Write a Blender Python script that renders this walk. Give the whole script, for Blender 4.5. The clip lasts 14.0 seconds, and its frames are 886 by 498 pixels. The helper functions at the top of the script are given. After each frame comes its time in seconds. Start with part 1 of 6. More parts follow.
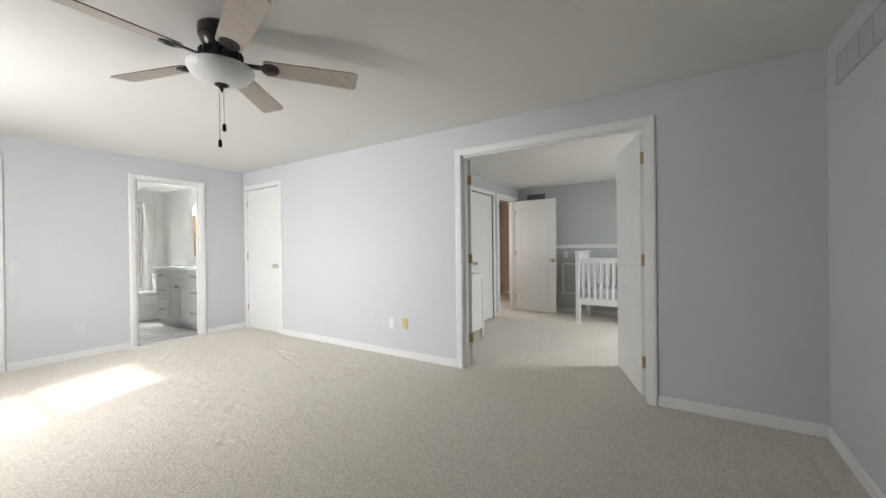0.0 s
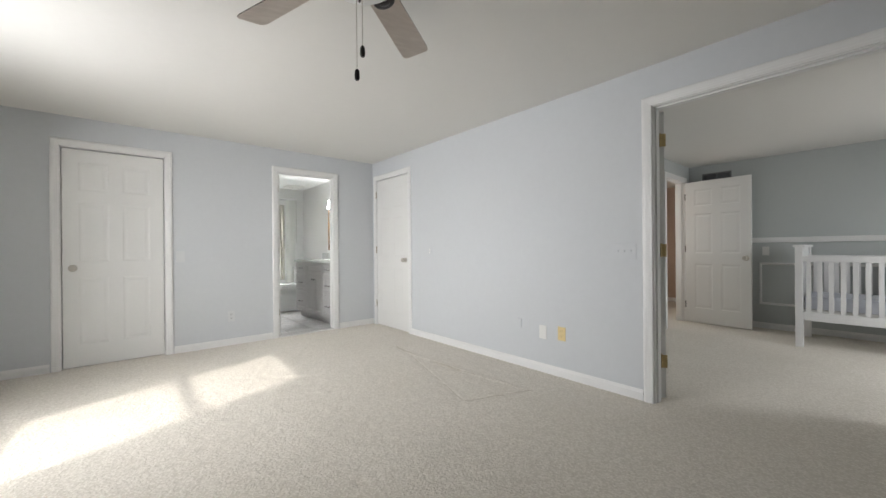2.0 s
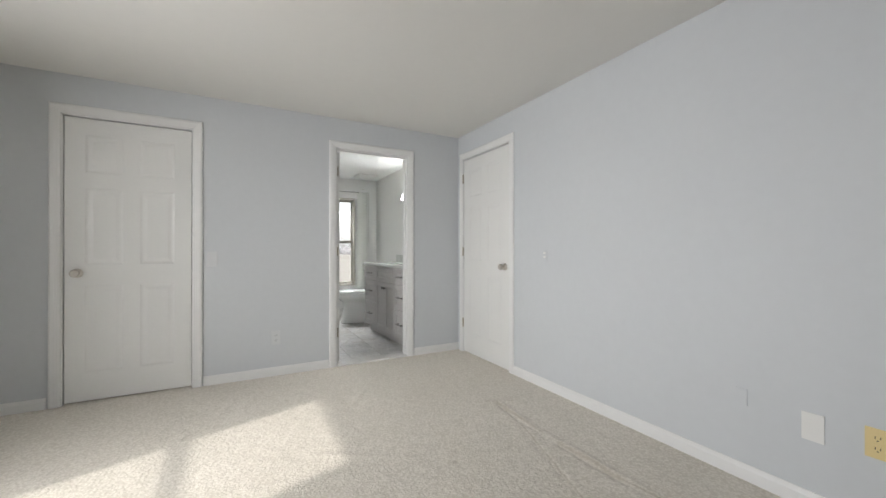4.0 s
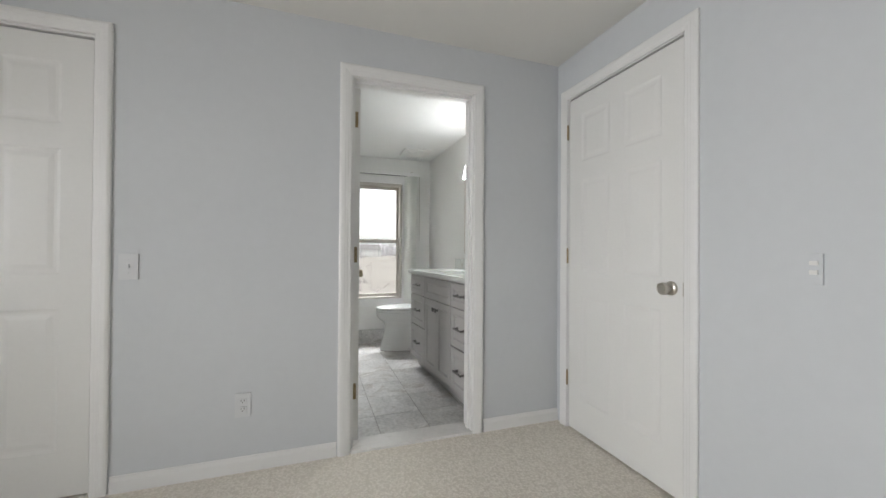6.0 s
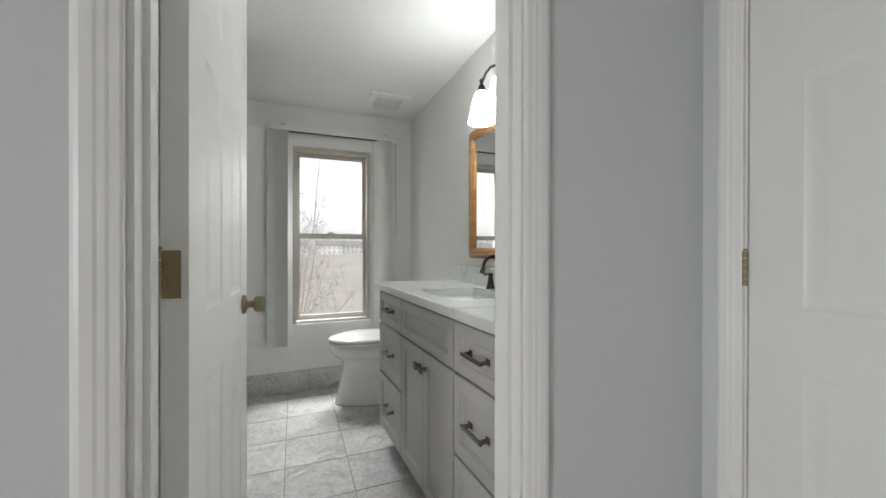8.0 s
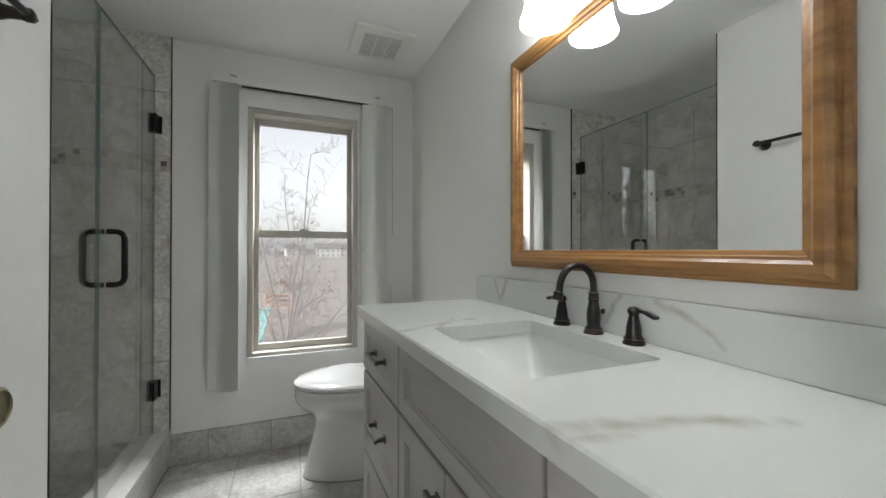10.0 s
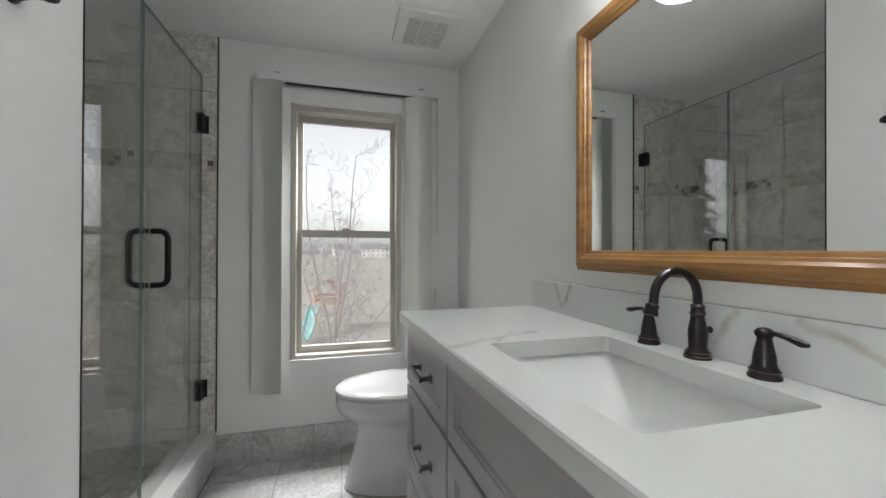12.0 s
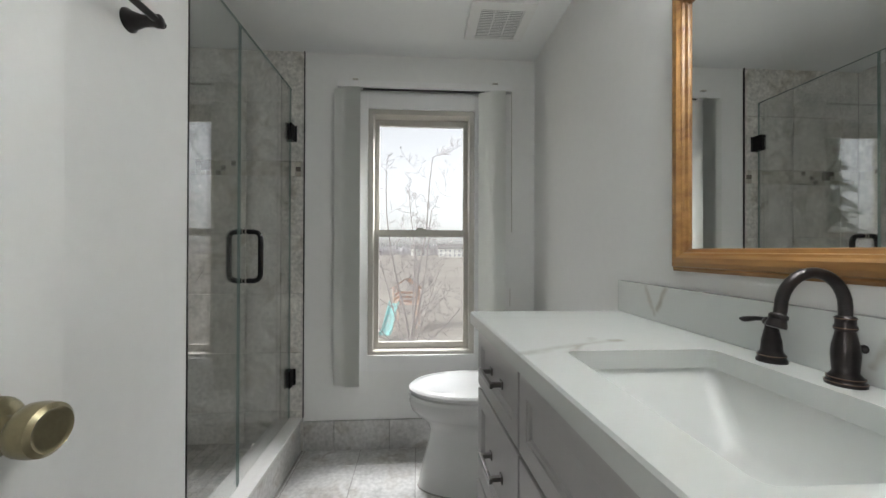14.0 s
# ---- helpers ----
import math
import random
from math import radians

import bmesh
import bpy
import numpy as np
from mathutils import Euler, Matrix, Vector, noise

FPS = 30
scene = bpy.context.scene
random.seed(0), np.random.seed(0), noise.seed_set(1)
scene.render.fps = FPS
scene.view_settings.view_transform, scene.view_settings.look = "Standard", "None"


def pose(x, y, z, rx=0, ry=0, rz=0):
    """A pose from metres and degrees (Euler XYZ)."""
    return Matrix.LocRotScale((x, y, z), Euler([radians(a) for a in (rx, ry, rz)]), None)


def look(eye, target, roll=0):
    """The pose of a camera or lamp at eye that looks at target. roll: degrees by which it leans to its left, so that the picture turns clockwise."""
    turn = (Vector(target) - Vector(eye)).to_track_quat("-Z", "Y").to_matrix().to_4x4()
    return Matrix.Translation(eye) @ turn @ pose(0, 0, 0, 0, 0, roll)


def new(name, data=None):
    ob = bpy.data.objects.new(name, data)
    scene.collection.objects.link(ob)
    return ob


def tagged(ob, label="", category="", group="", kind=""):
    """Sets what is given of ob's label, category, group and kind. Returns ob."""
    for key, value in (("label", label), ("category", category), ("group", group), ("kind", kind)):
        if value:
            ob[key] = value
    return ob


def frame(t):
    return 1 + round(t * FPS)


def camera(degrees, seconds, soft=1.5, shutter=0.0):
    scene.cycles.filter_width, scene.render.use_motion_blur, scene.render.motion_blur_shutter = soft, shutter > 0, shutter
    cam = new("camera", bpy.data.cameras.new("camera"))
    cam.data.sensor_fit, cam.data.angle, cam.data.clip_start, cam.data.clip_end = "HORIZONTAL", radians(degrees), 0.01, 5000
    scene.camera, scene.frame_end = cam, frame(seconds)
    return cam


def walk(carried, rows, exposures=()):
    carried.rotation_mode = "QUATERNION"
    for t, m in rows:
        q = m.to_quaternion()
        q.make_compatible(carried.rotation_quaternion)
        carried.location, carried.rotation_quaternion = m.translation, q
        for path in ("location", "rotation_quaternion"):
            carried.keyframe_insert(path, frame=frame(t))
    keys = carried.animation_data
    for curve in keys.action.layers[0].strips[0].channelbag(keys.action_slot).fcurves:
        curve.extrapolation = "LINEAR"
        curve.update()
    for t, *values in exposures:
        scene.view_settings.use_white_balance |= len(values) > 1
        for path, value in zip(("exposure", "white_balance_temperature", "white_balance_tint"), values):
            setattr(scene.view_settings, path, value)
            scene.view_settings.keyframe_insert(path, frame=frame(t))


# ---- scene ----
# camera and walk
cam = camera(99.6, 14.0)
PATH = [
    (0, (-0.111, 0.064, 1.164), (-1.198, 1.743, 1.156), -0.7),
    (0.5, (-0.195, 0.110, 1.13), (-1.409, 1.699, 1.129), -0.5),
    (1, (-0.397, 0.190, 1.107), (-1.727, 1.683, 1.102), -0.5),
    (1.5, (-0.637, 0.283, 1.096), (-2.061, 1.687, 1.093), -0.5),
    (2, (-0.888, 0.419, 1.075), (-2.412, 1.714, 1.074), -0.5),
    (2.5, (-1.180, 0.536, 1.061), (-2.790, 1.722, 1.064), -0.5),
    (3, (-1.495, 0.694, 1.08), (-3.158, 1.806, 1.085), -0.4),
    (5.5, (-3.247, 1.553, 1.092), (-5.120, 2.254, 1.101), 0.4),
    (6, (-3.631, 1.655, 1.092), (-5.519, 2.314, 1.107), 0.4),
    (6.5, (-4.008, 1.789, 1.079), (-5.894, 2.454, 1.098), 0.6),
    (7, (-4.367, 1.916, 1.097), (-6.250, 2.591, 1.095), 0.3),
    (7.5, (-4.697, 1.986, 1.116), (-6.562, 2.708, 1.11), 0.1),
    (8, (-4.991, 2.092, 1.122), (-6.848, 2.834, 1.116), 0.1),
    (10.5, (-5.874, 2.329, 1.119), (-7.731, 3.071, 1.134), 0.1),
    (11, (-5.904, 2.334, 1.122), (-7.778, 3.033, 1.135), 0.2),
    (11.5, (-5.921, 2.342, 1.123), (-7.822, 2.966, 1.131), 0.2),
    (12, (-5.945, 2.345, 1.12), (-7.873, 2.876, 1.13), 0.2),
    (12.5, (-5.964, 2.357, 1.117), (-7.916, 2.791, 1.129), 0.2),
    (13, (-5.981, 2.365, 1.114), (-7.951, 2.710, 1.124), 0.2),
    (13.5, (-5.992, 2.371, 1.115), (-7.977, 2.614, 1.124), 0.2),
    (14, (-5.988, 2.369, 1.115), (-7.984, 2.501, 1.124), 0.2),
]
EXPOSURES = [(0.0, 3.7), (1.5, 3.4), (3.0, 3.1), (5.5, 2.95), (6.5, 2.85), (8.0, 2.75), (10.5, 2.46), (14.0, 2.58)]
walk(cam, [(t, look(eye, target, roll)) for t, eye, target, roll in PATH], EXPOSURES)

# ---- world and light ----
SUN = Vector((-0.345, 1.0, -0.76)).normalized()
world = bpy.data.worlds.new("sky")
scene.world = world
world.use_nodes = True
wn = world.node_tree
sky = wn.nodes.new("ShaderNodeTexSky")
sky.sky_type, sky.sun_disc = "NISHITA", False
sky.sun_elevation = radians(35.7)
sky.sun_rotation = math.atan2(-SUN.x, -SUN.y)
sky.air_density, sky.dust_density, sky.ozone_density = 1.0, 2.0, 1.0
haze = wn.nodes.new("ShaderNodeHueSaturation")
haze.inputs["Saturation"].default_value = 0.14
wn.links.new(sky.outputs[0], haze.inputs["Color"])
wn.links.new(haze.outputs[0], wn.nodes["Background"].inputs[0])
wn.nodes["Background"].inputs[1].default_value = 0.05

sun_data = bpy.data.lights.new("sun", "SUN")
sun_data.energy, sun_data.angle, sun_data.color = 0.27, radians(1.2), (1.0, 0.95, 0.87)
new("sun", sun_data).matrix_world = look((0, 0, 20), Vector((0, 0, 20)) + SUN)


def window_lamp(name, eye, target, w, h, watts, color, spread=180):
    d = bpy.data.lights.new(name, "AREA")
    d.shape, d.size, d.size_y, d.energy, d.color = "RECTANGLE", w, h, watts, color
    d.spread = radians(spread)
    ob = new(name, d)
    ob.matrix_world = look(eye, target)
    return ob


BED_W, NUR_W, BATH_W, HALL_W = 14.8, 2.3, 24.0, 1.0
window_lamp("bedroom_window_light", (-3.60, -1.65, 1.40), (-3.65, -0.95, 1.35), 1.5, 1.5, BED_W, (0.99, 0.987, 1.01), 160)
window_lamp("nursery_window_light", (1.02, 5.0, 1.35), (-1.5, 5.0, 0.2), 1.0, 1.3, NUR_W, (0.98, 0.99, 1.02), 150)
# Two added lamps, unseen above the bath window outside, brighten bathroom and shower.
window_lamp("bath_sky_fill", (-9.1, 2.41, 3.1), (-7.0, 2.38, 0.8), 1.4, 1.0, BATH_W, (0.985, 0.995, 1.015), 150)
window_lamp("bath_shower_fill", (-8.62, 3.15, 2.55), (-7.70, 1.5, 1.25), 0.9, 0.7, BATH_W * 0.8, (0.985, 0.995, 1.015), 150)
# Added unseen lamp that brightens the tan hall.
window_lamp("hall_fill_light", (-4.10, 6.25, 1.45), (-3.0, 6.6, 1.3), 0.9, 1.2, HALL_W, (1.0, 0.98, 0.94))


# ---- materials ----
def mat(name, color, rough=0.6, metal=0.0, var=0.06, grain=40.0, big=2.0, bump=0.0, bump_scale=200.0, spec=0.5, coat=0.0, rnd=0.0):
    """A painted or plain surface: colour varied at two scales, with fine relief."""
    m = bpy.data.materials.new(name)
    m.use_nodes = True
    n, l = m.node_tree.nodes, m.node_tree.links
    b = n["Principled BSDF"]
    b.inputs["Roughness"].default_value, b.inputs["Metallic"].default_value = rough, metal
    b.inputs["Specular IOR Level"].default_value = spec
    b.inputs["Coat Weight"].default_value = coat
    geo = n.new("ShaderNodeNewGeometry")
    n1, n2 = n.new("ShaderNodeTexNoise"), n.new("ShaderNodeTexNoise")
    n1.inputs["Scale"].default_value, n2.inputs["Scale"].default_value = grain, big
    n1.inputs["Detail"].default_value = 4
    for x in (n1, n2):
        l.new(geo.outputs["Position"], x.inputs["Vector"])
    add = n.new("ShaderNodeMath"); add.operation = "ADD"
    l.new(n1.outputs["Fac"], add.inputs[0]); l.new(n2.outputs["Fac"], add.inputs[1])
    last = add.outputs[0]
    if rnd:
        info = n.new("ShaderNodeObjectInfo")
        ma = n.new("ShaderNodeMath"); ma.operation = "MULTIPLY_ADD"
        ma.inputs[1].default_value = rnd
        l.new(info.outputs["Random"], ma.inputs[0]); l.new(last, ma.inputs[2])
        last = ma.outputs[0]
    mr = n.new("ShaderNodeMapRange")
    mr.inputs["From Min"].default_value, mr.inputs["From Max"].default_value = 0.5, 1.5 + rnd
    mr.inputs["To Min"].default_value, mr.inputs["To Max"].default_value = 1 - var, 1 + var
    l.new(last, mr.inputs["Value"])
    mul = n.new("ShaderNodeVectorMath"); mul.operation = "SCALE"
    mul.inputs[0].default_value = color
    l.new(mr.outputs[0], mul.inputs["Scale"])
    l.new(mul.outputs[0], b.inputs["Base Color"])
    if bump:
        nb = n.new("ShaderNodeTexNoise"); nb.inputs["Scale"].default_value = bump_scale; nb.inputs["Detail"].default_value = 3
        l.new(geo.outputs["Position"], nb.inputs["Vector"])
        bp = n.new("ShaderNodeBump"); bp.inputs["Strength"].default_value = bump; bp.inputs["Distance"].default_value = 0.002
        l.new(nb.outputs["Fac"], bp.inputs["Height"]); l.new(bp.outputs[0], b.inputs["Normal"])
    return m


def vein_mat(name, base, vein, rough, scale, width, amount, rnd=1.0, cloud=0.15):
    """Stone or stone-look tile: clouds, and thin veins where a warped noise crosses its middle."""
    m = bpy.data.materials.new(name)
    m.use_nodes = True
    n, l = m.node_tree.nodes, m.node_tree.links
    b = n["Principled BSDF"]
    b.inputs["Roughness"].default_value = rough
    geo, info = n.new("ShaderNodeNewGeometry"), n.new("ShaderNodeObjectInfo")
    off = n.new("ShaderNodeVectorMath"); off.operation = "SCALE"; off.inputs[0].default_value = (13.0 * rnd, 7.0 * rnd, 5.0 * rnd)
    l.new(info.outputs["Random"], off.inputs["Scale"])
    pos = n.new("ShaderNodeVectorMath"); pos.operation = "ADD"
    l.new(geo.outputs["Position"], pos.inputs[0]); l.new(off.outputs[0], pos.inputs[1])
    a, c, f = (n.new("ShaderNodeTexNoise") for _ in range(3))
    a.inputs["Scale"].default_value, c.inputs["Scale"].default_value, f.inputs["Scale"].default_value = scale, scale * 1.7, scale * 14
    a.inputs["Detail"].default_value, a.inputs["Distortion"].default_value = 5, 0.8
    c.inputs["Detail"].default_value, f.inputs["Detail"].default_value = 4, 4
    for x in (a, c, f):
        l.new(pos.outputs[0], x.inputs["Vector"])
    sub = n.new("ShaderNodeMath"); sub.operation = "SUBTRACT"; sub.inputs[1].default_value = 0.5
    ab = n.new("ShaderNodeMath"); ab.operation = "ABSOLUTE"
    l.new(a.outputs["Fac"], sub.inputs[0]); l.new(sub.outputs[0], ab.inputs[0])
    mr = n.new("ShaderNodeMapRange"); mr.inputs["From Max"].default_value = width; mr.inputs["To Min"].default_value = 1; mr.inputs["To Max"].default_value = 0
    l.new(ab.outputs[0], mr.inputs["Value"])
    gate = n.new("ShaderNodeMapRange"); gate.inputs["From Min"].default_value = 0.48; gate.inputs["From Max"].default_value = 0.62; gate.inputs["To Max"].default_value = amount
    l.new(c.outputs["Fac"], gate.inputs["Value"])
    mu = n.new("ShaderNodeMath"); mu.operation = "MULTIPLY"
    l.new(mr.outputs[0], mu.inputs[0]); l.new(gate.outputs[0], mu.inputs[1])
    mix = n.new("ShaderNodeMix"); mix.data_type = "RGBA"
    mix.inputs[6].default_value, mix.inputs[7].default_value = (*base, 1), (*vein, 1)
    l.new(mu.outputs[0], mix.inputs["Factor"])
    cl = n.new("ShaderNodeMapRange"); cl.inputs["From Min"].default_value = 0.6; cl.inputs["From Max"].default_value = 1.4
    cl.inputs["To Min"].default_value, cl.inputs["To Max"].default_value = 1 - cloud, 1 + cloud
    ad = n.new("ShaderNodeMath"); ad.operation = "ADD"
    l.new(c.outputs["Fac"], ad.inputs[0]); l.new(f.outputs["Fac"], ad.inputs[1]); l.new(ad.outputs[0], cl.inputs["Value"])
    sc = n.new("ShaderNodeVectorMath"); sc.operation = "SCALE"
    l.new(mix.outputs[2], sc.inputs[0]); l.new(cl.outputs[0], sc.inputs["Scale"])
    l.new(sc.outputs[0], b.inputs["Base Color"])
    return m


def line_mask(n, l, pos, a, b, width, soft=1.0):
    """A node value, 1 on the line from a to b and falling to 0 at the given width; pos is an already wandering position."""
    a, b = Vector(a), Vector(b)
    d = b - a
    rel = n.new("ShaderNodeVectorMath"); rel.operation = "SUBTRACT"; rel.inputs[1].default_value = a
    l.new(pos, rel.inputs[0])
    dt = n.new("ShaderNodeVectorMath"); dt.operation = "DOT_PRODUCT"; dt.inputs[1].default_value = d / d.length_squared
    l.new(rel.outputs[0], dt.inputs[0])
    cl = n.new("ShaderNodeClamp")
    l.new(dt.outputs["Value"], cl.inputs["Value"])
    on = n.new("ShaderNodeVectorMath"); on.operation = "SCALE"; on.inputs[0].default_value = d
    l.new(cl.outputs[0], on.inputs["Scale"])
    ds = n.new("ShaderNodeVectorMath"); ds.operation = "DISTANCE"
    l.new(rel.outputs[0], ds.inputs[0]); l.new(on.outputs[0], ds.inputs[1])
    mr = n.new("ShaderNodeMapRange"); mr.interpolation_type = "SMOOTHSTEP"
    mr.inputs["From Min"].default_value, mr.inputs["From Max"].default_value = width * (1 - soft), width
    mr.inputs["To Min"].default_value, mr.inputs["To Max"].default_value = 1.0, 0.0
    l.new(ds.outputs["Value"], mr.inputs["Value"])
    return mr.outputs[0]


def most(n, l, values):
    """The greatest of several node values."""
    last = values[0]
    for v in values[1:]:
        m = n.new("ShaderNodeMath"); m.operation = "MAXIMUM"
        l.new(last, m.inputs[0]); l.new(v, m.inputs[1])
        last = m.outputs[0]
    return last


def wander(n, l, scale, amount, detail=3):
    """The world position, pushed about by noise."""
    geo, no, su, sc, ad = n.new("ShaderNodeNewGeometry"), n.new("ShaderNodeTexNoise"), n.new("ShaderNodeVectorMath"), n.new("ShaderNodeVectorMath"), n.new("ShaderNodeVectorMath")
    no.inputs["Scale"].default_value, no.inputs["Detail"].default_value = scale, detail
    su.operation, sc.operation, ad.operation = "SUBTRACT", "SCALE", "ADD"
    su.inputs[1].default_value, sc.inputs["Scale"].default_value = (0.5, 0.5, 0.5), amount
    l.new(geo.outputs["Position"], no.inputs["Vector"]); l.new(no.outputs["Color"], su.inputs[0]); l.new(su.outputs[0], sc.inputs[0])
    l.new(sc.outputs[0], ad.inputs[0]); l.new(geo.outputs["Position"], ad.inputs[1])
    return ad.outputs[0]


# Crease and dent lines (from, to, width) that carpet_mat paints darker.
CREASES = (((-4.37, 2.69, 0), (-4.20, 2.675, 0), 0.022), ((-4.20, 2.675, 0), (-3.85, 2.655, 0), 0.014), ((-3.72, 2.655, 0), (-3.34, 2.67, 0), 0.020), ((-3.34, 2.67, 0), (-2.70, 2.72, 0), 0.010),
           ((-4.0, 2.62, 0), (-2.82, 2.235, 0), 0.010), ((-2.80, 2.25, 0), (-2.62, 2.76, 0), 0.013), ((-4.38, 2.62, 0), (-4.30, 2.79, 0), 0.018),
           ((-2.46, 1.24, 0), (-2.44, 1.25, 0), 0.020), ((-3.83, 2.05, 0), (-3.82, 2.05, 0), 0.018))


def carpet_mat():
    m = bpy.data.materials.new("carpet_pile")
    m.use_nodes = True
    n, l = m.node_tree.nodes, m.node_tree.links
    b = n["Principled BSDF"]
    b.inputs["Roughness"].default_value = 0.95
    b.inputs["Specular IOR Level"].default_value = 0.1
    b.inputs["Sheen Weight"].default_value = 0.15
    tuft, clump, patch = wander(n, l, 45, 0.03), wander(n, l, 14, 0.05), wander(n, l, 3, 0.1)
    v = n.new("ShaderNodeTexVoronoi"); v.inputs["Scale"].default_value = 75
    f = n.new("ShaderNodeTexNoise"); f.inputs["Scale"].default_value = 42; f.inputs["Detail"].default_value = 5; f.inputs["Roughness"].default_value = 0.72
    g = n.new("ShaderNodeTexNoise"); g.inputs["Scale"].default_value = 1.6; g.inputs["Detail"].default_value = 4
    l.new(tuft, v.inputs["Vector"]); l.new(clump, f.inputs["Vector"]); l.new(patch, g.inputs["Vector"])
    hs = n.new("ShaderNodeMath"); hs.operation = "SUBTRACT"
    l.new(f.outputs["Fac"], hs.inputs[0]); l.new(v.outputs["Distance"], hs.inputs[1])
    ad = n.new("ShaderNodeMath"); ad.operation = "MULTIPLY_ADD"; ad.inputs[1].default_value = 0.45
    l.new(g.outputs["Fac"], ad.inputs[0]); l.new(hs.outputs[0], ad.inputs[2])
    r = n.new("ShaderNodeValToRGB")
    r.color_ramp.elements[0].color, r.color_ramp.elements[1].color = (0.64, 0.595, 0.515, 1), (0.79, 0.745, 0.67, 1)
    r.color_ramp.elements[0].position, r.color_ramp.elements[1].position = 0.0, 0.58
    l.new(ad.outputs[0], r.inputs[0])
    # Shade in the creases and dents, with brown dirt, painted into the pile colour.
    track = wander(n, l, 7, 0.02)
    shade_dirt = most(n, l, [line_mask(n, l, track, *c) for c in CREASES])
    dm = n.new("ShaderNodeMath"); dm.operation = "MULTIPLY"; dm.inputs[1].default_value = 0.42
    l.new(shade_dirt, dm.inputs[0])
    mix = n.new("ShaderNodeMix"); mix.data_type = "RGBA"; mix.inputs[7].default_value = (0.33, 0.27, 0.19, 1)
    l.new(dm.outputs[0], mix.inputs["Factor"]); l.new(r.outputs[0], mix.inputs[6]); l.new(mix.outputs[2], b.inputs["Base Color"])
    bp = n.new("ShaderNodeBump"); bp.inputs["Strength"].default_value = 0.36; bp.inputs["Distance"].default_value = 0.009
    l.new(hs.outputs[0], bp.inputs["Height"]); l.new(bp.outputs[0], b.inputs["Normal"])
    return m


VEINS = (((-6.132, 2.586, 0.923), (-6.103, 2.702, 0.923), 0.03),
         ((-6.103, 2.702, 0.923), (-6.05, 2.853, 0.923), 0.022),
         ((-6.11, 2.596, 0.923), (-6.088, 2.66, 0.923), 0.016),
         ((-6.684, 2.573, 0.923), (-6.768, 2.802, 0.923), 0.02),
         ((-6.677, 2.659, 0.923), (-6.787, 2.754, 0.923), 0.015),
         ((-7.016, 3.018, 1.013), (-6.98, 3.018, 0.935), 0.014),
         ((-6.93, 3.018, 1.015), (-6.967, 3.018, 0.951), 0.014),
         ((-6.352, 3.018, 1.019), (-6.276, 3.018, 0.989), 0.014),
         ((-6.276, 3.018, 0.989), (-6.214, 3.018, 0.943), 0.01),
         ((-6.446, 3.018, 1.015), (-6.476, 3.018, 0.951), 0.01))


def quartz_mat():
    """White quartz with few broad, soft, slanting grey-brown veins."""
    m = bpy.data.materials.new("white_veined_quartz")
    m.use_nodes = True
    n, l = m.node_tree.nodes, m.node_tree.links
    b = n["Principled BSDF"]
    b.inputs["Roughness"].default_value = 0.2
    pos = wander(n, l, 9, 0.05)
    vein = most(n, l, [line_mask(n, l, pos, *v) for v in VEINS])
    g, f = n.new("ShaderNodeTexNoise"), n.new("ShaderNodeTexNoise")
    g.inputs["Scale"].default_value, g.inputs["Detail"].default_value = 16, 5
    f.inputs["Scale"].default_value, f.inputs["Detail"].default_value = 3, 4
    for x in (g, f):
        l.new(pos, x.inputs["Vector"])
    k, c = n.new("ShaderNodeMapRange"), n.new("ShaderNodeMapRange")
    k.inputs["From Min"].default_value, k.inputs["From Max"].default_value, k.inputs["To Min"].default_value, k.inputs["To Max"].default_value = 0.35, 0.65, 0.15, 0.75
    c.inputs["To Min"].default_value, c.inputs["To Max"].default_value = 0.96, 1.04
    l.new(g.outputs["Fac"], k.inputs["Value"]); l.new(f.outputs["Fac"], c.inputs["Value"])
    mu, mix, sc = n.new("ShaderNodeMath"), n.new("ShaderNodeMix"), n.new("ShaderNodeVectorMath")
    mu.operation, mix.data_type, sc.operation = "MULTIPLY", "RGBA", "SCALE"
    l.new(vein, mu.inputs[0]); l.new(k.outputs[0], mu.inputs[1]); l.new(mu.outputs[0], mix.inputs["Factor"])
    mix.inputs[6].default_value, mix.inputs[7].default_value = (0.65, 0.67, 0.648, 1), (0.36, 0.325, 0.26, 1)
    l.new(mix.outputs[2], sc.inputs[0]); l.new(c.outputs[0], sc.inputs["Scale"]); l.new(sc.outputs[0], b.inputs["Base Color"])
    return m


def glass_mat(name, tint, ior=1.5, rough=0.0):
    m = bpy.data.materials.new(name)
    m.use_nodes = True
    n, l = m.node_tree.nodes, m.node_tree.links
    n.remove(n["Principled BSDF"])
    t, g, lw, mx = n.new("ShaderNodeBsdfTransparent"), n.new("ShaderNodeBsdfGlossy"), n.new("ShaderNodeLayerWeight"), n.new("ShaderNodeMixShader")
    pw, fr = n.new("ShaderNodeMath"), n.new("ShaderNodeMath")
    f0 = ((ior - 1) / (ior + 1)) ** 2
    pw.operation, fr.operation = "POWER", "MULTIPLY_ADD"
    pw.inputs[1].default_value, fr.inputs[1].default_value, fr.inputs[2].default_value = 5.0, 1 - f0, f0
    l.new(lw.outputs["Facing"], pw.inputs[0]); l.new(pw.outputs[0], fr.inputs[0])
    t.inputs[0].default_value = (*tint, 1)
    g.inputs["Roughness"].default_value = rough
    l.new(fr.outputs[0], mx.inputs[0]); l.new(t.outputs[0], mx.inputs[1]); l.new(g.outputs[0], mx.inputs[2])
    l.new(mx.outputs[0], n["Material Output"].inputs[0])
    return m


